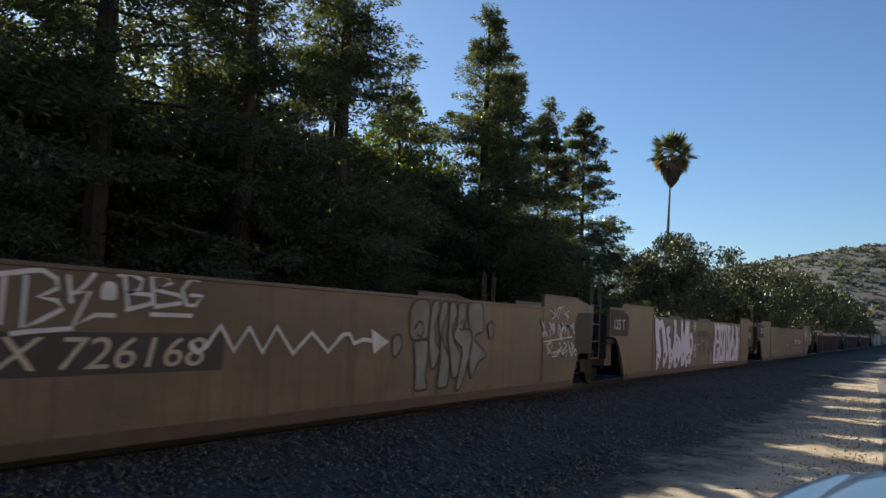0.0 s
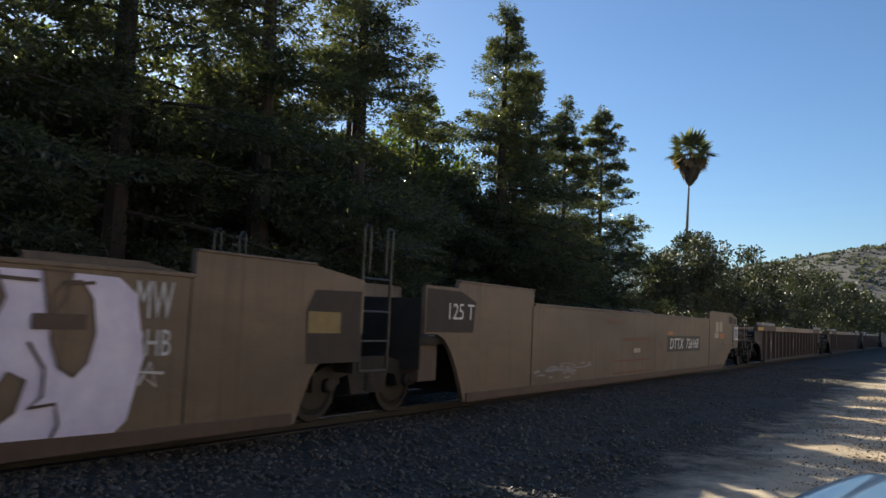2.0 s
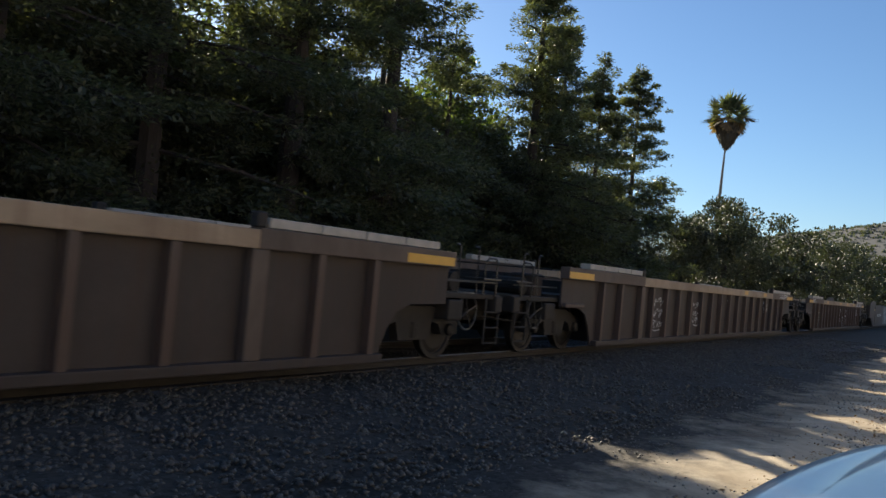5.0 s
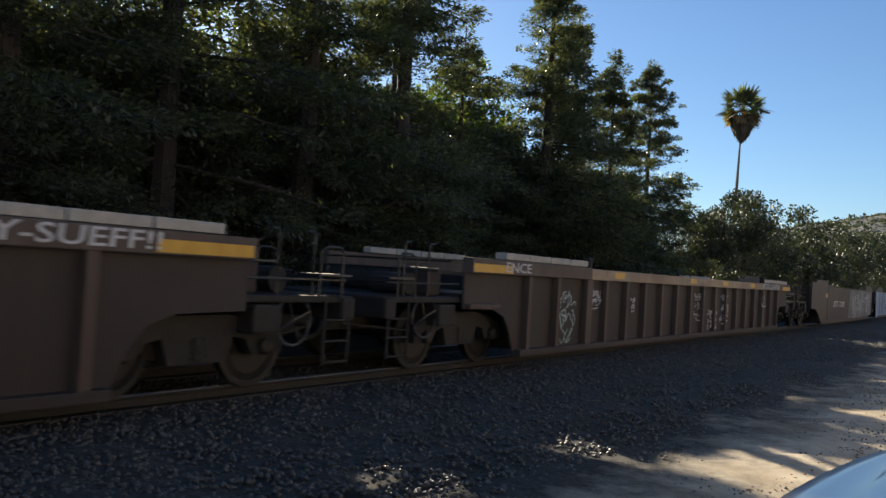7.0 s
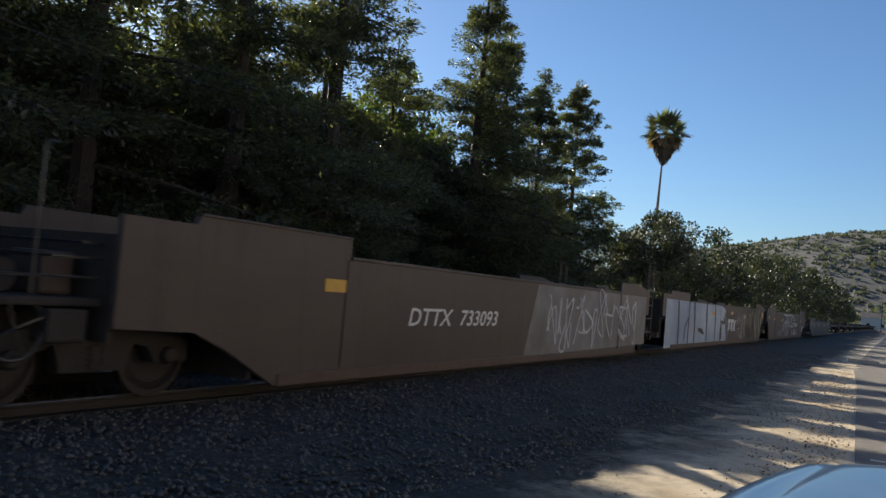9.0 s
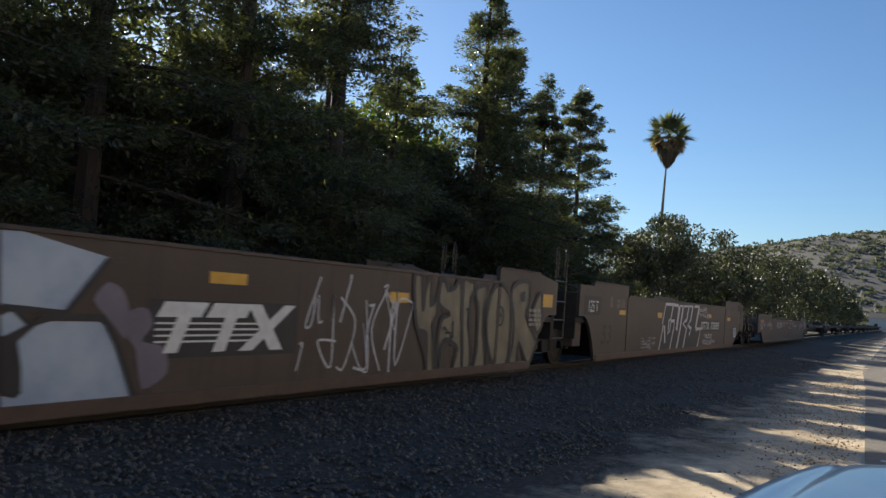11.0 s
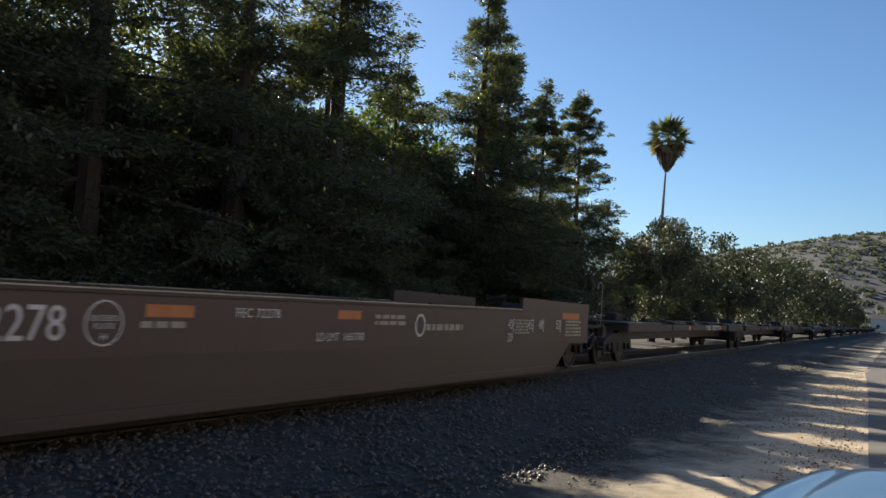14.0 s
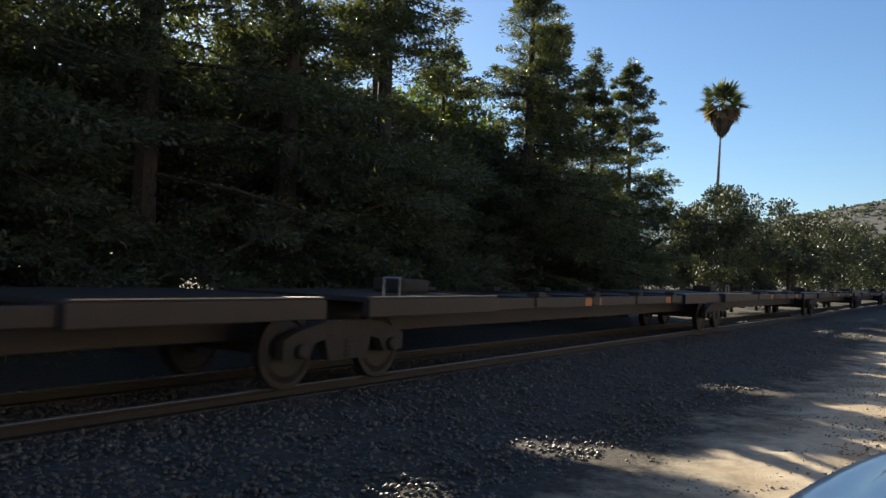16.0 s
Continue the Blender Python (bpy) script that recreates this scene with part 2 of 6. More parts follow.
def ground_mat():
    """Grey ballast next to the track, giving way to pale dry dirt towards the road, with a ragged edge."""
    m = mat("ballast_and_dirt", (0.52, 0.44, 0.32), (0.68, 0.585, 0.44), 2.2, 0.92, 0, 0.5, 45, (0.38, 0.3, 0.2), (1, 1, 1), 0.2)
    nt = m.node_tree
    p = nt.nodes["Principled BSDF"]
    dirt = p.inputs["Base Color"].links[0].from_socket
    co = [n for n in nt.nodes if n.type == "TEX_COORD"][0]
    sp = nt.nodes.new("ShaderNodeSeparateXYZ")
    nt.links.new(co.outputs["Object"], sp.inputs[0])
    nz = nt.nodes.new("ShaderNodeTexNoise")
    nz.inputs["Scale"].default_value, nz.inputs["Detail"].default_value, nz.inputs["Roughness"].default_value = 1.3, 9, 0.7
    nt.links.new(co.outputs["Object"], nz.inputs["Vector"])
    ad = nt.nodes.new("ShaderNodeMath")
    ad.operation = "MULTIPLY_ADD"
    nt.links.new(nz.outputs["Fac"], ad.inputs[0])
    ad.inputs[1].default_value = 3.2
    nt.links.new(sp.outputs[0], ad.inputs[2])
    mr = nt.nodes.new("ShaderNodeMapRange")
    mr.inputs["From Min"].default_value, mr.inputs["From Max"].default_value = -1.1, 0.05
    nt.links.new(ad.outputs[0], mr.inputs[0])
    vo = nt.nodes.new("ShaderNodeTexVoronoi")
    vo.inputs["Scale"].default_value = 22
    nt.links.new(co.outputs["Object"], vo.inputs["Vector"])
    gr = nt.nodes.new("ShaderNodeValToRGB")
    gr.color_ramp.elements[0].color, gr.color_ramp.elements[1].color = (0.036, 0.033, 0.029, 1), (0.095, 0.088, 0.076, 1)
    nt.links.new(vo.outputs["Color"], gr.inputs[0])
    mx = nt.nodes.new("ShaderNodeMixRGB")
    nt.links.new(mr.outputs[0], mx.inputs[0])
    nt.links.new(gr.outputs[0], mx.inputs[1])
    nt.links.new(dirt, mx.inputs[2])
    nt.links.new(mx.outputs[0], p.inputs["Base Color"])
    return m


M["ground"] = ground_mat()


# ---- building helpers ----
def mesh_of(name, bm, material):
    me = bpy.data.meshes.new(name)
    bm.normal_update()
    bm.to_mesh(me)
    bm.free()
    if material:
        me.materials.append(material)
    return me


def part(name, bm, material, parent=None, label=""):
    ob = new(name, mesh_of(name, bm, material))
    if parent:
        ob.parent = parent
    if label:
        ob["label"] = label
    return ob


def part_me(name, me, parent, label=""):
    ob = new(name, me)
    ob.parent = parent
    if label:
        ob["label"] = label
    return ob


def box(bm, x0, x1, y0, y1, z0, z1):
    v = [bm.verts.new((x, y, z)) for x in (x0, x1) for y in (y0, y1) for z in (z0, z1)]
    for f in ((0, 1, 3, 2), (4, 6, 7, 5), (0, 4, 5, 1), (2, 3, 7, 6), (0, 2, 6, 4), (1, 5, 7, 3)):
        bm.faces.new([v[i] for i in f])
    return bm


def bevel(bm, w=0.015, n=2):
    bmesh.ops.bevel(bm, geom=bm.edges[:], offset=w, segments=n, affect="EDGES", profile=0.6)
    return bm


def slab(bm, poly, x0, x1):
    """A plate cut to an outline in (y, z), from x0 to x1."""
    a = [bm.verts.new((x0, y, z)) for y, z in poly]
    b = [bm.verts.new((x1, y, z)) for y, z in poly]
    n = len(poly)
    bm.faces.new(a[::-1])
    bm.faces.new(b)
    for i in range(n):
        bm.faces.new((a[i], a[(i + 1) % n], b[(i + 1) % n], b[i]))
    bmesh.ops.recalc_face_normals(bm, faces=bm.faces[:])
    return bm


def tube(bm, pts, r, n=6):
    """A round bar along points."""
    rings = []
    pts = [Vector(p) for p in pts]
    for i, p in enumerate(pts):
        d = (pts[min(i + 1, len(pts) - 1)] - pts[max(i - 1, 0)]).normalized()
        u = d.orthogonal().normalized()
        w = d.cross(u)
        rr = float(r[i] if isinstance(r, (list, tuple)) else r)
        rings.append([bm.verts.new(p + rr * (u * math.cos(a) + w * math.sin(a))) for a in (2 * math.pi * k / n for k in range(n))])
    for i in range(len(rings) - 1):
        q, d0 = rings[i + 1], None
        best = min(range(n), key=lambda s: (rings[i][0].co - q[s].co).length)
        q = q[best:] + q[:best]
        if (rings[i][1].co - q[1].co).length > (rings[i][1].co - q[-1].co).length:
            q = [q[0]] + q[:0:-1]
        rings[i + 1] = q
        for k in range(n):
            bm.faces.new((rings[i][k], rings[i][(k + 1) % n], q[(k + 1) % n], q[k]))
    bm.faces.new(rings[0][::-1])
    bm.faces.new(rings[-1])
    bmesh.ops.recalc_face_normals(bm, faces=bm.faces[:])
    return bm


def lathe_x(bm, prof, n=28):
    """A turned part about the x axis; prof: (x, radius)."""
    rings = [[bm.verts.new((x, r * math.cos(2 * math.pi * k / n), r * math.sin(2 * math.pi * k / n))) for k in range(n)] for x, r in prof]
    for a, b in zip(rings, rings[1:]):
        for k in range(n):
            bm.faces.new((a[k], a[(k + 1) % n], b[(k + 1) % n], b[k]))
    bm.faces.new(rings[0][::-1])
    bm.faces.new(rings[-1])
    bmesh.ops.recalc_face_normals(bm, faces=bm.faces[:])
    return bm


def raw_mesh(name, verts, faces, material):
    """A mesh from arrays; all faces have the same number of corners."""
    me = bpy.data.meshes.new(name)
    k = faces.shape[1]
    me.vertices.add(len(verts))
    me.vertices.foreach_set("co", np.ascontiguousarray(verts, dtype=np.float32).ravel())
    me.loops.add(faces.size)
    me.loops.foreach_set("vertex_index", np.ascontiguousarray(faces, dtype=np.int32).ravel())
    me.polygons.add(len(faces))
    me.polygons.foreach_set("loop_start", np.arange(0, faces.size, k, dtype=np.int32))
    me.update(calc_edges=True)
    if material:
        me.materials.append(material)
    return me


# ---- ground, road, track ----
TRACK_X, RAIL_Z = -7.65, 0.21


def make_ground():
    rng = np.random.default_rng(3)
    xs = np.concatenate([[-900, -300, -100, -40, -20, -14], np.arange(-12, 0.01, 0.25), [1, 4, 8, 15, 40, 120, 400, 900]])
    ys = np.concatenate([[-600, -200, -60, -20, -8], np.arange(-4, 40, 0.3), np.arange(40, 120, 4), [150, 200, 300, 450, 700, 1200]])
    X, Y = np.meshgrid(xs, ys, indexing="ij")
    d = np.abs(X - TRACK_X)
    Z = np.clip((2.75 - d) / 1.1, 0, 1) * 0.055
    near = (np.abs(X + 5) < 7) & (Y > -4) & (Y < 40)
    Z = Z + np.where(near & (X > -6.3) & (X < -1.2), rng.normal(0, 0.012, X.shape), 0)
    Z = Z + np.where(near & (X > -4) & (X < -1.2), 0.03 * np.sin(X * 2.1 + Y * 0.6) * np.sin(Y * 0.9), 0)
    n, k = X.shape
    v = np.stack([X, Y, Z], -1).reshape(-1, 3)
    i = np.arange(n * k).reshape(n, k)
    f = np.stack([i[:-1, :-1], i[1:, :-1], i[1:, 1:], i[:-1, 1:]], -1).reshape(-1, 4)
    ob = new("ground", raw_mesh("ground", v, f, M["ground"]))
    tagged(ob, "grey railway ballast giving way to pale dry dirt", "ground", kind="structure")


make_ground()
bm = bmesh.new()
edge = [(-0.05, -80), (-0.05, 4), (-0.4, 12), (-0.85, 24), (-1.3, 33), (-1.5, 60), (-1.6, 700)]
lo = [bm.verts.new((x, y, -0.2)) for x, y in edge + [(7.6, 700), (7.6, -80)]]
hi = [bm.verts.new((x, y, 0.02)) for x, y in edge + [(7.6, 700), (7.6, -80)]]
bm.faces.new(hi[::-1])
for i in range(len(hi)):
    j = (i + 1) % len(hi)
    bm.faces.new((lo[i], hi[i], hi[j], lo[j]))
bmesh.ops.recalc_face_normals(bm, faces=bm.faces[:])
road = tagged(part("road", bm, M["asphalt"]), "worn grey asphalt road with pale markings", "road", kind="structure")
bm = bmesh.new()
box(bm, -0.2, 0.7, -0.05, 0.05, 0, 0.004)
stall = mesh_of("stall_line", bm, M["marking"])
for i in range(14):
    ob = part_me("stall_line", stall, road, "short white painted parking mark")
    ob.location = (0, 11.2 + 4.5 * i, 0.02)


# added wall behind the camera, never in view: bounces warm light onto the train
tagged(part("bounce_wall", bevel(box(bmesh.new(), 9.6, 10.0, -70, 66, -0.2, 7.2), 0.03), M["stucco"]), "added unseen tan wall that bounces warm light across the road", "wall", kind="structure")


def stones(name, n, x0, x1, y0, y1, smin, smax, seed, material, label, cat, zf=None):
    """Loose broken stones, one joined scatter."""
    rng = np.random.default_rng(seed)
    base = np.array([(1, 0, 0), (-1, 0, 0), (0, 1, 0), (0, -1, 0), (0, 0, 1), (0, 0, -1)], float)
    tri = np.array([(0, 2, 4), (2, 1, 4), (1, 3, 4), (3, 0, 4), (2, 0, 5), (1, 2, 5), (3, 1, 5), (0, 3, 5)])
    u = rng.random(n)
    px = x0 + (x1 - x0) * rng.random(n)
    py = y0 + (y1 - y0) * u ** 1.7
    s = smin + (smax - smin) * rng.random(n) ** 2
    pz = (zf(px) if zf else 0) + s * 0.25
    v = base[None] * (s[:, None, None] * rng.uniform(0.5, 1.0, (n, 6, 1)))
    v[:, :, 2] *= 0.7
    a = rng.uniform(0, 6.28, n)
    b = rng.uniform(-0.6, 0.6, n)
    ca, sa, cb, sb = np.cos(a)[:, None], np.sin(a)[:, None], np.cos(b)[:, None], np.sin(b)[:, None]
    x, y, z = v[..., 0].copy(), v[..., 1].copy(), v[..., 2].copy()
    y, z = y * cb - z * sb, y * sb + z * cb
    x, y = x * ca - y * sa, x * sa + y * ca
    v = np.stack([x + px[:, None], y + py[:, None], z + pz[:, None]], -1).reshape(-1, 3)
    f = (tri[None] + 6 * np.arange(n)[:, None, None]).reshape(-1, 3)
    return tagged(new(name, raw_mesh(name, v, f, material)), label, cat, kind="stuff")


def bed(x):
    return np.clip((2.75 - np.abs(x - TRACK_X)) / 1.1, 0, 1) * 0.055


stones("ballast_stones", 32000, -9.4, -2.9, 2.0, 42, 0.02, 0.052, 5, M["stone"], "loose grey crushed ballast stones beside the rails", "stones", bed)
stones("pebbles", 6000, -3.4, -0.6, 3.0, 34, 0.008, 0.03, 6, M["pebble"], "small pale pebbles lying on dry dirt", "pebbles")


# ---- trees ----
def kites(pos, d, up, length, width):
    """Small leaf blades at pos along d, one four-cornered face each."""
    side = np.cross(d, up)
    side /= np.linalg.norm(side, axis=1, keepdims=True) + 1e-9
    L, W = length[:, None], width[:, None]
    v = np.stack([pos, pos + d * L * 0.5 + side * W * 0.5, pos + d * L, pos + d * L * 0.5 - side * W * 0.5], 1).reshape(-1, 3)
    return v, np.arange(len(v)).reshape(-1, 4)


def unit(v):
    return v / (np.linalg.norm(v, axis=-1, keepdims=True) + 1e-9)


def trunk_bm(h, r, lean=(0, 0), limbs=(), n=9):
    bm = bmesh.new()
    k = 7
    tube(bm, [(lean[0] * (i / k) ** 2, lean[1] * (i / k) ** 2, h * i / k - (0.1 if i == 0 else 0)) for i in range(k + 1)], [r * (1.25 if i == 0 else 1) * (1 - 0.9 * i / k) for i in range(k + 1)], n)
    for a, b, rr in limbs:
        tube(bm, [a, tuple(np.array(a) * 0.45 + np.array(b) * 0.55 + np.array((0, 0, 0.08))), b], [rr, rr * 0.7, rr * 0.3], 5)
    return bm


def conifer(x, y, h, r, seed, density=1.0, fine=1.0, thin=0.9, skirt=0.12, label=""):
    """A redwood-like conifer: uneven boughs that end in fluffy, slightly upturned clumps of needles."""
    rng = np.random.default_rng(seed)
    base = new("conifer_tree")
    base.location = (x, y, 0)
    tagged(base, label or "tall dark green conifer with shaggy clumped boughs", "tree", "conifers along the track")
    nb = int(h * (13.0 if h > 12.5 else 17.0) * density)
    zs = np.clip(h * (skirt + (0.99 - skirt) * rng.random(nb) ** thin), h * skirt * 0.8, h * 0.99)
    az = rng.uniform(0, 2 * np.pi, nb)
    t = zs / h
    # sides and storeys that grow longer or shorter than the rest
    lump = 1 + 0.16 * np.sin(2 * az + 5.1 * t + seed) + 0.14 * np.sin(23 * t + 3 * az + 2 * seed) + 0.08 * np.sin(41 * t + seed)
    ln = r * np.clip(1.15 * (1 - t) ** 0.78, 0.07, 1) * rng.uniform(0.62, 1.12, nb) * lump
    P, D, limbs = [], [], []
    for z, a, L, tt in zip(zs, az, ln, t):
        out = np.array((np.cos(a), np.sin(a), 0))
        side = np.array((-np.sin(a), np.cos(a), 0))
        total = max(10, int(L * 132 * density * fine ** 1.7))
        k = max(3, int(L * 4.2))
        u = rng.random(k) ** 0.7 * 0.92 + 0.08
        w = rng.normal(0, 1, k) * (0.3 * L * (1.05 - u) + 0.05)
        lift = 0.32 * tt - 0.16
        c = out * (u * L)[:, None] + side * w[:, None]
        c[:, 2] = z + lift * u * L - 0.34 * L * u ** 2 + 0.24 * L * u ** 3 + rng.normal(0, 0.06, k) - 0.18 * np.abs(w)
        rad = (0.10 + 0.078 * L * (1.15 - 0.5 * u)) * rng.uniform(0.7, 1.4, k)
        i = rng.integers(0, k, total)
        q = unit(rng.normal(0, 1, (total, 3))) * rng.random((total, 1)) ** 0.45
        p = c[i] + q * rad[i][:, None] * np.array((1.3, 1.3, 0.5))
        d = unit(q * np.array((1, 1, 0.5)) + out * 0.7 + rng.normal(0, 0.25, (total, 3)) + np.array((0, 0, -0.1)))
        P.append(p)
        D.append(d)
        if L > 0.45 * r and rng.random() < 0.6:
            limbs.append(((0, 0, z), tuple(out * L * 0.8 + np.array((0, 0, z + lift * L * 0.8 - 0.1 * L))), 0.018 + 0.012 * L))
    limbs = [q for q in limbs if open_to_sun([np.array(q[0]) * (1 - u) + np.array(q[1]) * u for u in (0.2, 0.4, 0.6, 0.8, 1.0)], (x, y, 0)).all()]
    P, D = np.concatenate(P), np.concatenate(D)
    ok = open_to_sun(P, (x, y, 0))
    P, D = P[ok], D[ok]
    n = len(P)
    v, f = kites(P, D, unit(rng.normal(0, 0.6, (n, 3)) + np.array((0, 0, 1))), rng.uniform(0.09, 0.21, n) / fine, rng.uniform(0.04, 0.08, n) / fine)
    part("trunk", trunk_bm(h * 0.98, (0.07 + 0.009 * h) * (1.6 if h > 12 else 1), limbs=limbs), M["bark"], base)
    part_me("crown", raw_mesh("crown", v, f, M["needle"]), base)
    return base


def broadleaf(x, y, h, r, seed, n, size, material, name, label, cat="tree", group="", low=0.1):
    """A rounded tree or shrub of many leaf clumps with gaps."""
    rng = np.random.default_rng(seed)
    base = new(name)
    base.location = (x, y, 0)
    tagged(base, label, cat, group)
    nc = int(22 + 6 * r)
    c = unit(rng.normal(0, 1, (nc, 3))) * (rng.random((nc, 1)) ** 0.45)
    zc = h * (low + 1) / 2
    c = c * np.array((r, r, h * (1 - low) / 2)) * 0.86
    c[:, :2] *= (1 - 0.35 * np.clip(c[:, 2:3] / (h * 0.5), 0, 1))
    c[:, 2] += zc
    rad = rng.uniform(0.22, 0.42, nc) * min(r, h * 0.4)
    k = rng.integers(0, nc, n)
    q = unit(rng.normal(0, 1, (n, 3))) * rng.random((n, 1)) ** 0.4
    p = c[k] + q * rad[k][:, None] * np.array((1, 1, 0.75))
    p[:, 2] = np.maximum(p[:, 2], 0.05)
    ok = open_to_sun(p, (x, y, 0))
    p, q = p[ok], q[ok]
    n = len(p)
    d = unit(q + rng.normal(0, 0.8, (n, 3)))
    v, f = kites(p, d, unit(rng.normal(0, 0.7, (n, 3)) + np.array((0, 0, 1))), size * rng.uniform(0.6, 1.3, n), size * rng.uniform(0.35, 0.7, n))
    limbs = [((0, 0, max(h * 0.25, h * low * 0.95)), tuple(c[i]), 0.05) for i in range(0, nc, 3)]
    part("trunk", trunk_bm(h * 0.7, 0.06 + 0.018 * h, limbs=limbs, n=7), M["bark"], base)
    part_me("crown", raw_mesh("crown", v, f, material), base)
    return base


# gaps in the canopy: where single sunbeams reach the ballast (x, y, half width, half length)
BEAMS = ((-0.7, 7.8, 1.6, 1.1), (-0.3, 10.0, 0.9, 0.18), (0.2, 12.5, 2.0, 0.6), (0.3, 14.6, 1.9, 0.3), (0.4, 17.6, 2.5, 0.55), (0.4, 20.6, 2.4, 0.35), (0.4, 24.0, 2.6, 0.7), (0.4, 28.5, 2.6, 0.8), (0.2, 34.0, 2.1, 0.8), (0.2, 41.0, 2.1, 1.2), (0.2, 50.0, 2.1, 1.8), (0.2, 62.0, 2.1, 2.4),
         (-2.9, 7.4, 1.1, 0.5), (-3.0, 13.3, 0.9, 0.3), (-4.3, 9.1, 0.6, 0.2), (-5.2, 10.1, 0.3, 0.5), (-6.7, 9.3, 0.3, 0.5), (-6.7, 16.2, 0.3, 0.5), (-8.4, 8.4, 0.4, 0.5), (-8.4, 14.0, 0.4, 0.6), (-3.6, 5.1, 0.5, 0.3))


def open_to_sun(p, base):
    """False for leaves that would stand in one of the beams."""
    g = np.asarray(p) + np.asarray(base)
    gx, gy = g[:, 0] - g[:, 2] * SUN_DIR.x / SUN_DIR.z, g[:, 1] - g[:, 2] * SUN_DIR.y / SUN_DIR.z
    ok = np.ones(len(g), bool)
    for x, y, a, c in BEAMS:
        ok &= ((gx - x) / (a + 0.1)) ** 2 + ((gy - y) / (c + 0.1)) ** 2 > 1
    return ok


# row of conifers behind the track, nearest first
FRONT = ((-12.6, 9.5, 13.6, 3.6, 1.05, 1.35), (-12.4, 12.9, 13.8, 3.6, 1.08, 1.35), (-12.6, 16.5, 13.6, 3.5, 1.15, 1.35), (-12.3, 6.4, 13.6, 3.5, 0.95, 1.35), (-12.8, 3.6, 13.0, 3.3, 0.75, 1.3), (-12.5, 0.2, 12.8, 3.3, 0.5, 1.0), (-12.5, -3.8, 12.6, 3.2, 0.4, 1.0), (-12.4, 24.0, 12.1, 3.7, 1.1, 1.25), (-12.7, 26.6, 11.0, 2.8, 1.0, 1.25), (-12.5, 29.5, 10.4, 2.6, 1.35, 1.25))
MIXED = ((-12.5, 33.5, 10.95, 3.0, 1.35, 1.25), (-13.4, 20.4, 9.0, 2.9, 0.95, 1.25), (-15.2, 11.0, 6.9, 3.0, 0.45, 1.0), (-15.4, 15.0, 7.4, 3.0, 0.45, 1.0), (-15.6, 7.6, 6.8, 3.0, 0.45, 1.0), (-14.4, 18.4, 11.6, 3.0, 0.8, 1.15), (-14.6, 14.6, 11.8, 2.8, 0.6, 1.1), (-14.6, 11.0, 11.6, 2.8, 0.6, 1.1), (-15.6, 28.0, 7.8, 2.8, 0.55, 1.0), (-15.6, 33.0, 7.2, 2.6, 0.55, 1.0), (-12.7, 25.6, 10.8, 2.1, 1.0, 1.25))
for i, (x, y, h, r, dn, fine) in enumerate(FRONT + MIXED):
    conifer(x, y, h, r, 100 + i, dn, fine, 1.2 if i < 5 else 0.9)
# broad-leaved trees among and behind the conifers
for i, (x, y, h, r, n) in enumerate(((-16.2, 25.9, 9.8, 1.9, 14000), (-15.8, 22.6, 8.9, 2.3, 16000), (-18.5, 10.5, 8.3, 2.9, 15000), (-18.5, 5.5, 8.2, 3.0, 15000), (-19, 15.5, 8.6, 2.9, 15000), (-18.5, 0.0, 8.6, 3.0, 12000), (-18.2, 19.2, 8.8, 2.7, 18000))):
    broadleaf(x, y, h, r, 200 + i, n, 0.19, M["leaf"], "broadleaf_tree", "yellow-green broadleaf tree standing behind the conifers", "tree", "trees behind the conifers")
# crowns that close the gaps between the conifers, leaf colour darkened as if backlit
# the last five are added to keep the sun off the verge
for i, (x, y, h, r) in enumerate(((-15.4, 3.0, 7.4, 2.4), (-15.2, 7.9, 7.6, 2.4), (-15.0, 11.4, 7.8, 2.3), (-15.1, 14.8, 7.9, 2.3), (-15.6, 18.6, 8.2, 2.3), (-15.8, 30.5, 7.6, 2.2), (-15.0, 36.5, 7.0, 2.2), (-15.0, 16.6, 7.0, 2.0), (-15.0, 20.8, 7.0, 2.0), (-15.0, 22.8, 7.1, 2.0), (-15.2, 24.9, 7.2, 2.0), (-15.2, 27.2, 7.2, 2.1))):
    broadleaf(x, y, h, r, 230 + i, 9500, 0.2, M["shade"], "broadleaf_tree", "broadleaf tree filling the gap between conifers, leaf colour darkened as backlit", "tree", "trees behind the conifers", 0.2)
# dense dark shrubs under them
for i in range(15):
    y = -3.5 + 2.9 * i
    broadleaf(-12.9 - 0.8 * (i % 3), y, 3.6 + 0.9 * ((i * 7) % 4) / 3, 1.75, 300 + i, 4200, 0.21, M["shade"], "shrub", "dense dark evergreen shrub under the conifers", "shrub", "shrubs behind the track", 0.0)
for i in range(13):
    broadleaf(-17.2 - 0.6 * (i % 2), -4 + 3.4 * i, 5.6 + 0.8 * ((i * 5) % 3) / 2, 2.3, 340 + i, 2700, 0.34, M["shade"], "shrub", "dense dark evergreen shrub under the conifers", "shrub", "shrubs behind the track", 0.0)
# round bushy trees before the palm
for i, (x, y, h, r, n) in enumerate(((-12.2, 40.4, 6.3, 1.9, 13000), (-12.0, 44.6, 7.3, 2.5, 17000), (-12.3, 49.2, 7.9, 2.7, 18000), (-12.6, 54.4, 7.0, 2.2, 12000), (-11.2, 46.0, 2.4, 1.2, 5000), (-11.0, 51.0, 2.6, 1.3, 5000))):
    broadleaf(x, y, h, r, 400 + i, n, 0.16, M["leaf2"], "bushy_tree", "rounded olive-green bushy tree beside the railway", "tree", "bushy trees by the line", 0.02)
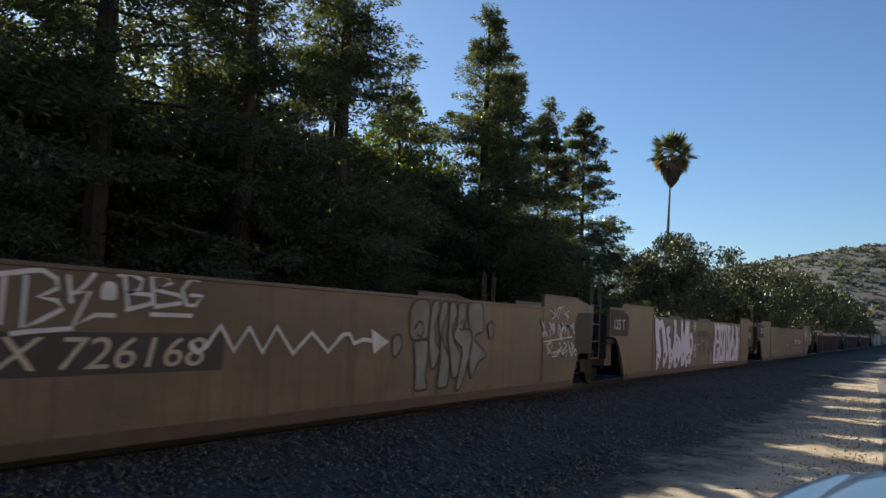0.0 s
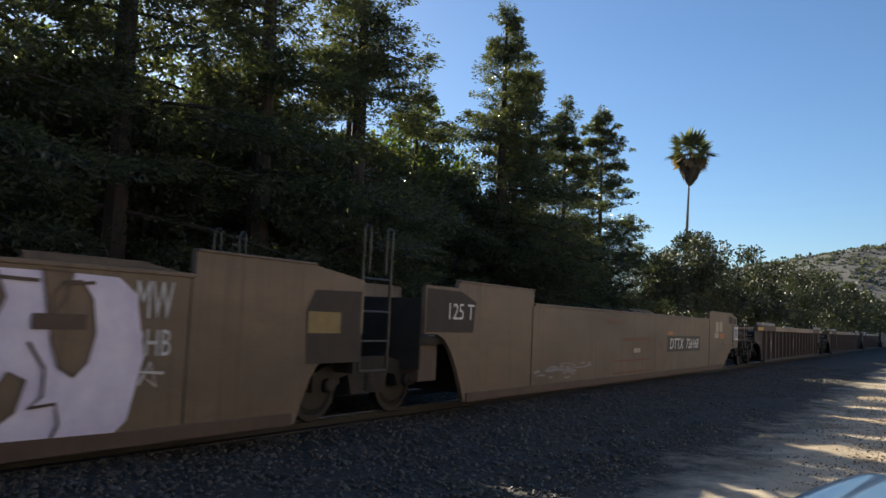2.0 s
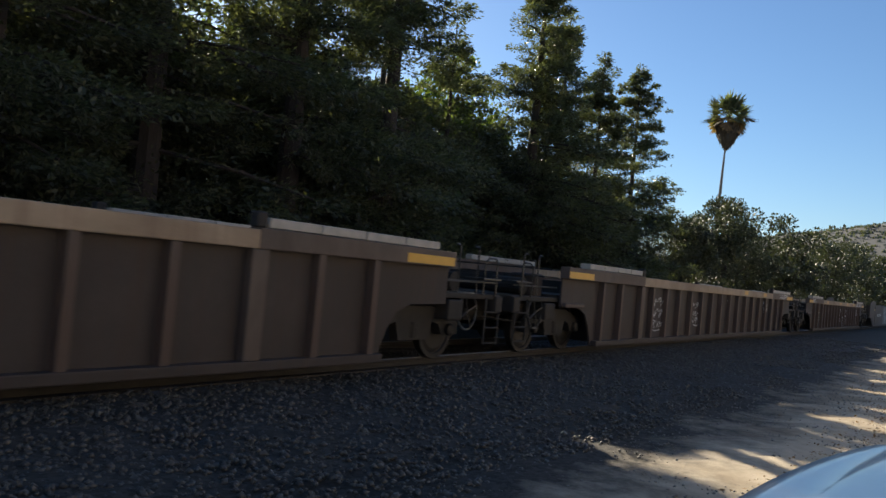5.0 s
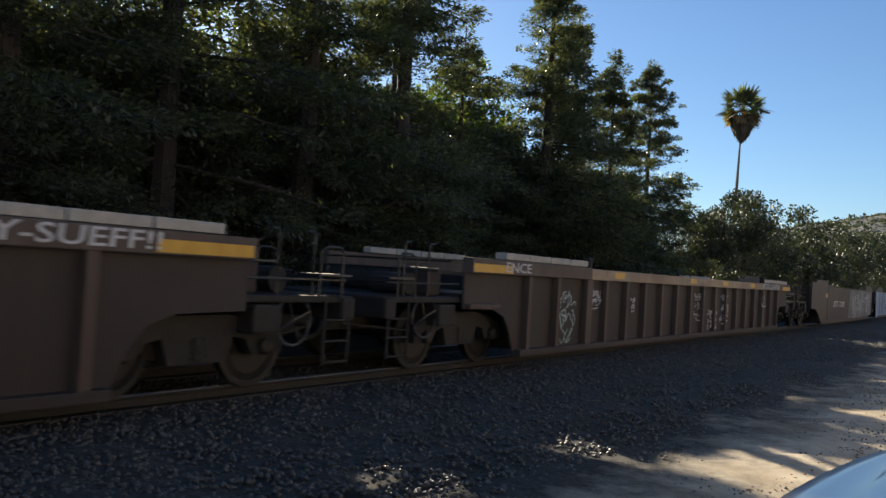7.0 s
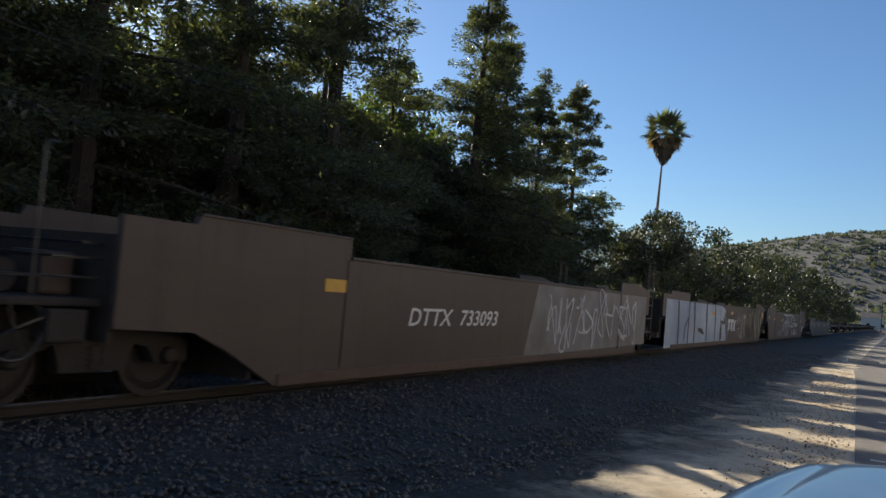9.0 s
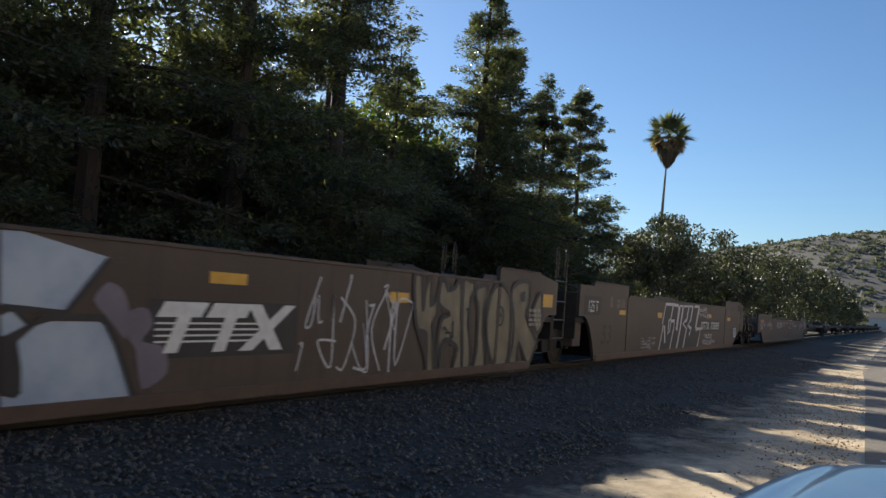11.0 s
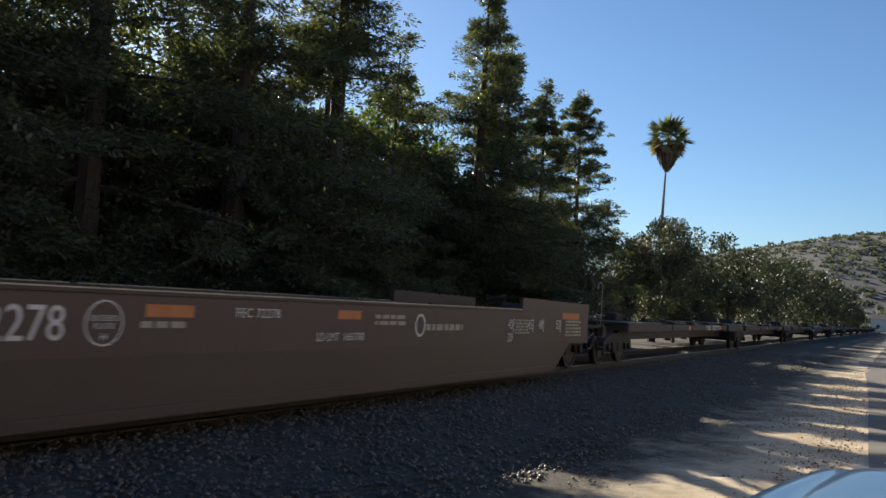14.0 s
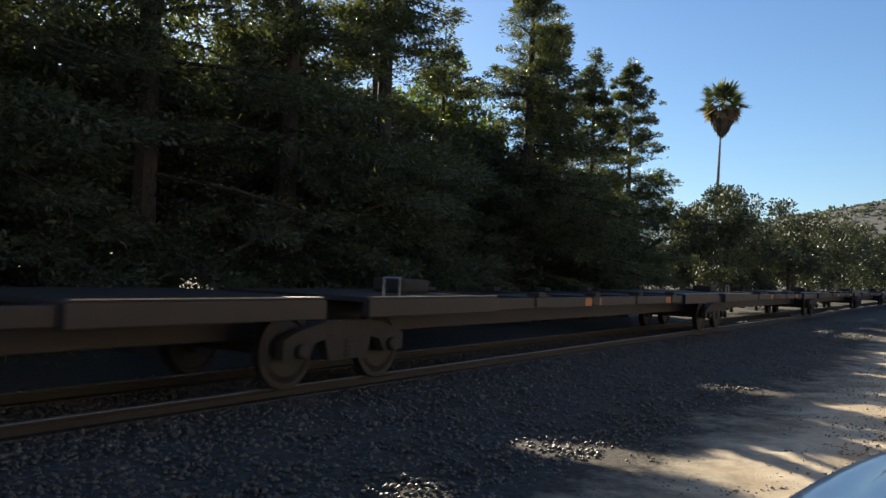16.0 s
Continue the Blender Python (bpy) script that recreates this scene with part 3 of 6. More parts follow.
# the tree line that follows the railway to the distance
rl = random.Random(9)
for i in range(24):
    y = 58 + 7.6 * i + rl.uniform(-1.5, 1.5)
    h = (8.1 + 0.022 * (y - 58) + rl.uniform(-0.7, 0.8)) * (1 if y < 165 else max(0.5, 1 - (y - 165) / 160))
    broadleaf(-12.3 + rl.uniform(-0.8, 0.8), y, h, 2.9 + rl.uniform(0, 0.9), 500 + i, 6500 if y < 110 else 3600, 0.26 if y < 110 else 0.42, M["leaf2"], "lineside_tree", "leafy green tree in the row along the railway", "tree", "tree row along the railway", 0.04)


def palm(x, y, h):
    """A fan palm: slim trunk, broad pleated fans, a cone of hanging dead leaves below."""
    rng = np.random.default_rng(77)
    base = new("fan_palm")
    base.location = (x, y, 0)
    tagged(base, "tall fan palm with grey-green fans over a dead-leaf skirt", "palm")
    part("trunk", trunk_bm(h - 0.8, 0.24, (0.25, 0)), M["palmbark"], base)
    top = np.array((0.25, 0, h - 0.75))
    for name, count, e0, e1, mt in (("crown", 42, 1.5, -0.25, "frond"), ("drooping_fronds", 17, 0.1, -0.95, "deadfrond")):
        vs, fs, off = [], [], 0
        for i in range(count):
            a = 2.4 * i + rng.uniform(-0.3, 0.3)
            e = e0 + (e1 - e0) * (i / (count - 1)) ** 0.85 + rng.uniform(-0.1, 0.1)
            d = np.array((np.cos(a) * np.cos(e), np.sin(a) * np.cos(e), np.sin(e)))
            hub = top + d * rng.uniform(0.45, 1.1)
            o = unit(np.cross(d, np.array((0, 0, 1.0)) + rng.normal(0, 0.15, 3)))
            r = rng.normal(0, 0.5)
            o = o * math.cos(r) + np.cross(d, o) * math.sin(r)
            nb = 17
            ang = np.linspace(-1.15, 1.15, nb)
            droop = 0.1 + 0.45 * max(0.0, 0.5 - e)
            bl = d[None] * np.cos(ang)[:, None] + o[None] * np.sin(ang)[:, None] + np.array((0, 0, -droop)) + rng.normal(0, 0.05, (nb, 3))
            L = rng.uniform(0.95, 1.15, nb) * (1 - 0.25 * np.abs(ang))
            v, f = kites(np.repeat(hub[None], nb, 0), unit(bl), np.repeat(np.cross(d, o)[None], nb, 0), L, np.full(nb, 0.15))
            w = o * 0.025
            vs += [v, np.stack([top - w, top + w, hub + w, hub - w])]
            fs += [f + off, np.arange(4)[None] + off + len(v)]
            off += len(v) + 4
        part_me(name, raw_mesh(name, np.concatenate(vs), np.concatenate(fs), M[mt]), base, "" if name == "crown" else "tan drying fronds round the crown")
    n = 1300
    u, a = rng.random(n) ** 0.8, rng.uniform(0, 2 * np.pi, n)
    r = (0.14 + 0.95 * np.sqrt(1 - u)) * rng.uniform(0.75, 1.05, n)
    p = np.stack([0.25 + r * np.cos(a), r * np.sin(a), h - 1.0 - 1.65 * u], -1)
    d = unit(np.stack([-0.5 * np.cos(a), -0.5 * np.sin(a), np.full(n, -1.0)], -1) + rng.normal(0, 0.16, (n, 3)))
    v, f = kites(p, d, unit(np.stack([np.cos(a), np.sin(a), np.zeros(n)], -1) + rng.normal(0, 0.3, (n, 3))), rng.uniform(0.35, 0.7, n), np.full(n, 0.12))
    part_me("dead_skirt", raw_mesh("dead_skirt", v, f, M["deadskirt"]), base, "brown skirt of hanging dead leaves")


palm(-16.0, 60.4, 15.0)


# ---- distance ----
def hills():
    rng = np.random.default_rng(4)
    xs, ys = np.linspace(-700, 500, 121), np.linspace(420, 1000, 59)
    X, Y = np.meshgrid(xs, ys, indexing="ij")
    Z = np.zeros_like(X)
    for i in range(len(xs)):
        for j in range(len(ys)):
            p = Vector((xs[i] / 160, ys[j] / 160, 0))
            k = min(1, max(0, (ys[j] - 430) / 420))
            ridge = 6 * noise.noise(Vector((xs[i] / 90, 3, 0))) + (84 + 0.05 * (xs[i] + 60) if xs[i] > -60 else max(22, 84 + 0.24 * (xs[i] + 60)))
            Z[i, j] = -3 + ridge * k * k * (3 - 2 * k) + 9 * k * noise.noise(p * 2.0) + 3.5 * k * noise.noise(p * 7)
    n, k = X.shape
    i = np.arange(n * k).reshape(n, k)
    f = np.stack([i[:-1, :-1], i[1:, :-1], i[1:, 1:], i[:-1, 1:]], -1).reshape(-1, 4)
    # the hill's base colour carries the haze of the distance
    tagged(new("hillside", raw_mesh("hillside", np.stack([X, Y, Z], -1).reshape(-1, 3), f, M["hill"])), "wooded hillside beyond the town, greyed in colour for haze", "hill", kind="structure")
    # woods on the hillside, their leaf colour greyed for haze too
    m = 7000
    px, py = rng.uniform(-330, 220, m), rng.uniform(470, 900, m)
    gi = np.clip(((px + 700) / 10).astype(int), 0, 120)
    gj = np.clip(((py - 420) / 10).astype(int), 0, 58)
    keep = np.array([noise.noise(Vector((a / 60, b / 60, 5))) > -0.75 for a, b in zip(px, py)])
    px, py, pz = px[keep], py[keep], Z[gi, gj][keep]
    m = len(px)
    c = np.repeat(np.stack([px, py, pz], -1), 10, 0)
    q = unit(rng.normal(0, 1, (m * 10, 3)))
    s = np.repeat(rng.uniform(2.1, 4.0, m), 10)
    v, f = kites(c + q * (s * 0.7)[:, None] * np.array((1, 1, 0.45)) + np.array((0, 0, 0.8)), unit(np.cross(q, rng.normal(0, 1, q.shape))), unit(0.5 * q + np.array((0, 0, 0.9))), s, s * 0.8)
    tagged(new("hill_woods", raw_mesh("hill_woods", v, f, M["hillleaf"])), "scattered oak woods covering the distant hillside, greyed in colour for haze", "woods", kind="stuff")


hills()


def house(x, y, w, d, h):
    b = new("house")
    b.location = (x, y, 0)
    tagged(b, "small pale house with a dark roof far down the road", "house", "far houses")
    part("wall", box(bmesh.new(), -w / 2, w / 2, -d / 2, d / 2, 0, h), M["housewall"], b)
    bm = bmesh.new()
    slab(bm, [(-d / 2 - 0.4, h), (d / 2 + 0.4, h), (0, h + 2.0)], -w / 2 - 0.3, w / 2 + 0.3)
    part("roof", bm, M["roof"], b)
    for k in (-1, 1):
        part("window", box(bmesh.new(), k * w * 0.25 - 0.6, k * w * 0.25 + 0.6, -d / 2 - 0.03, -d / 2 + 0.02, 1.0, 2.2), M["glass"], b)


house(6.0, 330, 12, 10, 4.0)
house(-8.0, 372, 10, 9, 4.5)
for i, (x, y, h) in enumerate(((1.5, 285, 9), (9.0, 240, 8), (-4.0, 400, 12), (4.5, 410, 13), (13, 300, 11))):
    broadleaf(x if i else -1.2, y, h, 3.2, 700 + i, 1500, 0.6, M["leaf"], "street_tree", "leafy street tree far along the road", "tree", "far street trees")


def far_car(x, y, mt):
    c = new("parked_car")
    c.location = (x, y, 0.02)
    tagged(c, "pale parked car far down the road", "car", "far cars")
    bm = bmesh.new()
    slab(bm, [(-2.1, 0.35), (2.1, 0.35), (2.1, 0.8), (1.2, 0.9), (0.6, 1.4), (-1.2, 1.42), (-1.9, 0.95), (-2.1, 0.85)], -0.85, 0.85)
    part("body", bm, M[mt], c)
    for yy in (-1.3, 1.3):
        for s in (-1, 1):
            bm = bmesh.new()
            lathe_x(bm, [(-0.1, 0.25), (-0.1, 0.33), (0.1, 0.33), (0.1, 0.25)], 14)
            part("wheel", bm, M["tyre"], c).location = (s * 0.78, yy, 0.33)


far_car(2.6, 210, "housewall")
far_car(2.4, 236, "carpaint")


def utility_pole(x, y, h):
    p = new("utility_pole")
    p.location = (x, y, 0)
    tagged(p, "wooden utility pole with a crossarm by the railway", "pole", "utility poles")
    part("post", tube(bmesh.new(), [(0, 0, -0.1), (0, 0, h)], [0.14, 0.1], 8), M["bark"], p)
    part("crossarm", box(bmesh.new(), -0.9, 0.9, -0.05, 0.05, h - 0.6, h - 0.48), M["bark"], p)


utility_pole(-4.2, 260, 8.5)
utility_pole(13.0, 262, 8.5)
bm = bmesh.new()
tube(bm, [(-4.2 + 17.2 * i / 10, 260 + 0.2 * i, 8.0 - 1.0 * (1 - ((i - 5) / 5) ** 2)) for i in range(11)], 0.03, 5)
tagged(part("overhead_wire", bm, M["dark"]), "thin dark overhead wire slung between utility poles", "wire")


# ---- the car beside the camera ----
def own_car():
    c = new("silver_car")
    c.location = (0.29, 0, -0.052)
    tagged(c, "silver car with a glossy rounded bonnet parked at the roadside", "car")
    W, nx, ny = 1.78, 41, 37
    vs = []
    for j in range(ny):
        v = j / (ny - 1)
        y = 1.2 + 3.3 * v
        half = W / 2 * max(0.6, math.sqrt(max(0.1, 1 - (max(0, y - 2.2) / 2.6) ** 1.8)))
        for i in range(nx):
            u = -1 + 2 * i / (nx - 1)
            e = abs(u)
            z = 1.105 - 0.012 * v - 0.17 * (max(0, v - 0.8) / 0.2) ** 1.7 - 0.06 * e ** 2.4 - 0.13 * (max(0, e - 0.9) / 0.1) ** 1.6 - 0.012 * math.exp(-((e - 0.76) / 0.025) ** 2)
            vs.append((u * half, y + 0.10 * (1 - u * u) * v, z))
    idx = np.arange(nx * ny).reshape(ny, nx)
    f = np.stack([idx[:-1, :-1], idx[:-1, 1:], idx[1:, 1:], idx[1:, :-1]], -1).reshape(-1, 4)
    me = raw_mesh("bonnet", np.array(vs), f, M["carpaint"])
    me.polygons.foreach_set("use_smooth", [True] * len(me.polygons))
    part_me("bonnet", me, c, "glossy silver bonnet reflecting the sky").modifiers.new("thickness", "SOLIDIFY").thickness = 0.02
    # wings and nose hang from the bonnet's rim
    for name, rim in (("wing", idx[:, 0]), ("nose", idx[-1, :]), ("wing", idx[:, -1])):
        top = np.array([vs[k] for k in rim])
        mid, low = top.copy(), top.copy()
        mid[:, 2] = 0.72
        low[:, 2] = 0.34
        n = len(rim)
        w = raw_mesh(name, np.concatenate([top, mid, low]), np.concatenate([np.stack([np.arange(n - 1) + k * n, np.arange(1, n) + k * n, np.arange(1, n) + (k + 1) * n, np.arange(n - 1) + (k + 1) * n], -1) for k in (0, 1)]), M["carpaint"])
        part_me(name, w, c).modifiers.new("thickness", "SOLIDIFY").thickness = 0.02
    for s in (-1, 1):
        part("headlamp", bevel(box(bmesh.new(), s * 0.36 - 0.13, s * 0.36 + 0.13, 4.45, 4.6, 0.7, 0.84), 0.04), M["galv"], c)
        x = s * (W / 2 - 0.03)
        part("door", bevel(slab(bmesh.new(), [(-0.1, 0.34), (1.18, 0.34), (1.18, 0.98), (-0.1, 1.0)], x - 0.03, x + 0.03), 0.008, 1), M["carpaint"], c)
        part("rear_wing", slab(bmesh.new(), [(-2.2, 0.34), (-0.12, 0.34), (-0.12, 1.0), (-2.2, 0.98)], x - 0.03, x + 0.03), M["carpaint"], c)
        part("roof_pillar", tube(bmesh.new(), [(s * 0.66, -1.5, 1.62), (s * 0.82, -2.0, 0.99)], 0.05, 6), M["carpaint"], c)
        for yy in (-1.35, 2.75):
            bm = bmesh.new()
            lathe_x(bm, [(-0.11, 0.22), (-0.11, 0.32), (-0.07, 0.34), (0.07, 0.34), (0.11, 0.32), (0.11, 0.22)], 24)
            part("wheel", bm, M["tyre"], c).location = (s * 0.7, yy, 0.40)
    part("floor_pan", box(bmesh.new(), -0.7, 0.7, -2.15, 4.2, 0.28, 0.34), M["dark"], c)
    part("tail_panel", bevel(box(bmesh.new(), -W / 2, W / 2, -2.3, -2.2, 0.34, 0.98), 0.03), M["carpaint"], c)
    part("boot_lid", bevel(box(bmesh.new(), -W / 2 + 0.03, W / 2 - 0.03, -2.28, -1.9, 0.96, 1.02), 0.02), M["carpaint"], c)
    part("windscreen", slab(bmesh.new(), [(1.2, 1.06), (1.25, 1.06), (-0.5, 1.60), (-0.55, 1.60)], -0.74, 0.74), M["glass"], c)
    part("rear_window", slab(bmesh.new(), [(-1.95, 1.02), (-1.9, 1.02), (-1.45, 1.58), (-1.5, 1.58)], -0.7, 0.7), M["glass"], c)
    part("roof", bevel(box(bmesh.new(), -0.7, 0.7, -1.55, -0.5, 1.58, 1.63), 0.02), M["carpaint"], c)


own_car()
tagged(part("wheel_stop", bevel(box(bmesh.new(), -1.75, -0.6, 38.4, 38.6, 0.0, 0.16), 0.03), M["concrete"]), "pale concrete wheel stop lying on the dirt", "wheel stop")


# ---- leaf litter on the verge ----
def litter():
    rng = np.random.default_rng(8)
    n = 3200
    py = 4 + 26 * rng.random(n) ** 1.5
    px = np.interp(py, [4, 12, 24, 33], [-0.5, -0.8, -1.2, -1.6]) + rng.normal(0, 0.4, n)
    ok = (px > -3) & (px < np.interp(py, [4, 12, 24, 33], [-0.08, -0.43, -0.88, -1.33]))
    px, py = px[ok], py[ok]
    n = len(px)
    d = unit(np.stack([rng.normal(0, 1, n), rng.normal(0, 1, n), rng.normal(0, 0.25, n)], -1))
    v, f = kites(np.stack([px, py, np.full(n, 0.035)], -1), d, unit(rng.normal(0, 0.3, (n, 3)) + np.array((0, 0, 1))), rng.uniform(0.02, 0.065, n), rng.uniform(0.01, 0.035, n))
    tagged(new("leaf_litter", raw_mesh("leaf_litter", v, f, M["litter"])), "dry brown leaves scattered along the road edge", "leaves", kind="stuff")


litter()

# ---- the train ----
HALF = 1.45                      # half width of the cars
LOW, HIGH, SILL = 1.62, 1.88, 0.09   # heights over the rail head
SIDE = HALF + 0.004


def text_pts(body, y0, y1, z0, z1, shear=0.0, fat=0.0):
    """Built-in lettering as points and faces, fitted into a rectangle of the car side."""
    cu = bpy.data.curves.new("lettering", "FONT")
    cu.body = body
    cu.offset = fat
    cu.resolution_u = 3
    ob = bpy.data.objects.new("lettering", cu)
    me = bpy.data.meshes.new_from_object(ob)
    co = np.array([v.co[:2] for v in me.vertices])
    faces = [list(p.vertices) for p in me.polygons]
    bpy.data.objects.remove(ob)
    bpy.data.curves.remove(cu)
    bpy.data.meshes.remove(me)
    lo, hi = co.min(0), co.max(0)
    u = (co - lo) / (hi - lo)
    yy = y0 + (y1 - y0) * u[:, 0] + shear * (u[:, 1] - 0.5) * (z1 - z0)
    return list(zip(yy, z0 + (z1 - z0) * u[:, 1])), faces


JOINED = ("spray_smear", "logo", "faded_logo", "mural")


class Paint:
    """Collects flat painted shapes of one colour on a car's side, piece by piece."""

    def __init__(self, lift=0.0, letters=False):
        self.letters = letters
        self.items, self.x, self.current, self.count = [], SIDE + lift, None, 0

    def add(self, pts, faces):
        tgt = self.current
        if tgt is None:
            tgt = ([], [])
            self.items.append(tgt)
        n = len(tgt[0])
        x = self.x + 0.0005 * self.count
        self.count += 1
        tgt[0].extend((x, float(a), float(b)) for a, b in pts)
        tgt[1].extend([i + n for i in f] for f in faces)
        return self

    def begin(self):
        self.current = ([], [])
        self.items.append(self.current)

    def end(self):
        self.current = None

    def poly(self, pts):
        return self.add(pts, [list(range(len(pts)))])

    def rect(self, y0, y1, z0, z1):
        return self.poly([(y0, z0), (y1, z0), (y1, z1), (y0, z1)])

    def word(self, body, y0, y1, z0, z1, shear=0.0, fat=0.0):
        pts, faces = text_pts(body, y0, y1, z0, z1, shear, fat)
        if not self.letters:
            return self.add(pts, faces)
        # sprayed letters stay single pieces
        root = list(range(len(pts)))
        for f in faces:
            tops = [root[i] for i in f]
            lo = min(tops)
            root = [lo if r in tops else r for r in root]
        for g in sorted(set(root[i] for f in faces for i in f)):
            mine = [i for i in range(len(pts)) if root[i] == g]
            at = {q: n for n, q in enumerate(mine)}
            self.add([pts[i] for i in mine], [[at[i] for i in f] for f in faces if root[f[0]] == g])
        return self

    def stroke(self, pts, w):
        """A sprayed line of width w."""
        pts = [np.array(p, float) for p in pts]
        L, R = [], []
        for i, p in enumerate(pts):
            d = pts[min(i + 1, len(pts) - 1)] - pts[max(i - 1, 0)]
            d = d / (np.linalg.norm(d) + 1e-9)
            nn = np.array((-d[1], d[0])) * w / 2
            L.append(p + nn)
            R.append(p - nn)
        n = len(pts)
        return self.add([tuple(p) for p in R] + [tuple(p) for p in L], [[i, i + 1, n + i + 1, n + i] for i in range(n - 1)])

    def scrawl(self, y0, y1, z0, z1, seed, w=0.03, n=7):
        """Illegible spray scrawl: crowded angular and looped strokes in a rectangle."""
        rr = random.Random(seed)
        cell = (y1 - y0) / n
        self.begin()
        for k in range(n):
            a = y0 + cell * k
            drop = rr.uniform(-0.12, 0.12) * (z1 - z0)
            for s in range(rr.choice((1, 2, 2))):
                ctl = [np.array((a + cell * rr.uniform(-0.15, 1.15), z0 + (z1 - z0) * rr.choice((0.05, 0.3, 0.5, 0.75, 0.95)) + drop)) for _ in range(rr.choice((3, 4, 4, 5)))]
                pts = []
                for i in range(len(ctl) - 1):
                    p0, p1, p2, p3 = ctl[max(0, i - 1)], ctl[i], ctl[i + 1], ctl[min(len(ctl) - 1, i + 2)]
                    for q in range(5):
                        u = q / 5
                        pts.append(tuple(0.5 * (2 * p1 + (p2 - p0) * u + (2 * p0 - 5 * p1 + 4 * p2 - p3) * u * u + (3 * p1 - p0 - 3 * p2 + p3) * u ** 3)))
                pts.append(tuple(ctl[-1]))
                self.stroke(pts, w * rr.uniform(0.7, 1.2))
        self.end()
        return self

    def tag(self, y0, y1, z0, z1, seed, rows=2, w=0.02, letters=5):
        """A small tag in several crowded lines, underscored."""
        h = (z1 - z0) / rows
        for i in range(rows):
            self.scrawl(y0 + 0.05 * (i % 2), y1 - 0.04 * ((i + seed) % 2), z1 - h * (i + 0.95), z1 - h * (i + 0.1), seed * 7 + i, w, letters)
        self.stroke([(y0 + 0.15 * (y1 - y0), z0 - 0.03), (0.5 * (y0 + y1), z0 - 0.05), (y0 + 0.8 * (y1 - y0), z0 - 0.02)], w)
        return self

    def done(self, name, parent, material, label=""):
        items = self.items
        if name in JOINED:
            v, f = [], []
            for a, q in items:
                f += [[i + len(v) for i in z] for z in q]
                v += a
            items = [(v, f)]
        for v, f in items:
            me = bpy.data.meshes.new(name)
            me.from_pydata(v, [], f)
            me.materials.append(material)
            part_me(name, me, parent, label)


def small_print(pa, y0, y1, z0, z1, rows, seed):
    """Lettering too small to read: short bars."""
    rr = random.Random(seed)
    h = (z1 - z0) / rows
    pa.begin()
    for i in range(rows):
        y = y0
        while y < y1 - 0.05:
            w = rr.uniform(0.06, 0.22)
            pa.rect(y, min(y1, y + w), z1 - h * i - h * 0.62, z1 - h * i)
            y += w + 0.04
    pa.end()
    return pa


# shared meshes for running gear
bm = bmesh.new()
lathe_x(bm, [(-0.07, 0.10), (-0.07, 0.30), (-0.05, 0.36), (-0.075, 0.38), (-0.075, 0.445), (-0.045, 0.45), (-0.035, 0.42), (0.07, 0.415), (0.075, 0.37), (0.045, 0.35), (0.03, 0.16), (0.09, 0.13), (0.09, 0.09)], 32)
bmesh.ops.rotate(bm, verts=bm.verts[:], cent=(0, 0, 0), matrix=Matrix.Rotation(math.pi, 3, "Z"))
WHEEL = mesh_of("wheel", bm, M["wheel"])
for p_ in WHEEL.polygons:
    p_.use_smooth = False
bm = bmesh.new()
lathe_x(bm, [(-1.05, 0.06), (-1.05, 0.08), (-0.8, 0.08), (-0.6, 0.075), (0.6, 0.075), (0.8, 0.08), (1.05, 0.08), (1.05, 0.06)], 12)
AXLE = mesh_of("axle", bm, M["dark"])
bm = bmesh.new()
slab(bm, [(-1.15, 0.36), (-1.15, 0.58), (-0.95, 0.66), (-0.4, 0.78), (0.4, 0.78), (0.95, 0.66), (1.15, 0.58), (1.15, 0.36), (0.72, 0.36), (0.62, 0.52), (0.45, 0.56), (0.36, 0.30), (-0.36, 0.30), (-0.45, 0.56), (-0.62, 0.52), (-0.72, 0.36)], -0.07, 0.07)
FRAME = mesh_of("side_frame", bm, M["dark"])
bm = bmesh.new()
tube(bm, [(0, 0, 0.33), (0, 0, 0.56)], 0.11, 10)
for k in range(4):
    lathe = bmesh.ops.create_cone(bm, cap_ends=True, segments=12, radius1=0.125, radius2=0.125, depth=0.025, matrix=Matrix.Translation((0, 0, 0.36 + 0.055 * k)))
SPRING = mesh_of("spring", bm, M["dark"])
bm = bmesh.new()
bevel(box(bm, -0.95, 0.95, -0.2, 0.2, 0.45, 0.72), 0.03)
BOLSTER = mesh_of("bolster", bm, M["dark"])
bm = bmesh.new()
lathe_x(bm, [(-0.05, 0.05), (-0.05, 0.09), (0.03, 0.09), (0.05, 0.06)], 12)
CAP = mesh_of("bearing_cap", bm, M["wheel"])
ROLLING = []


def truck(parent, y):
    """A two-axle truck: frames, springs, bolster and rolling wheelsets."""
    t = new("truck")
    t.parent = parent
    t.location = (0, y, 0)
    t["label"] = "black cast-steel truck with two axles"
    for s in (-1, 1):
        part_me("side_frame", FRAME, t).location = (s * 1.0, 0, 0)
        part_me("spring", SPRING, t).location = (s * 1.0, 0, 0)
        for a in (-0.88, 0.88):
            c = part_me("bearing_cap", CAP, t)
            c.location = (s * 1.1, a, 0.44)
    part_me("bolster", BOLSTER, t)
    for a in (-0.88, 0.88):
        w = part_me("wheelset", WHEELSET, t, "steel wheelset rolling on the rails")
        w.location = (0, a, 0.425)
        ROLLING.append((w, a))
    return t


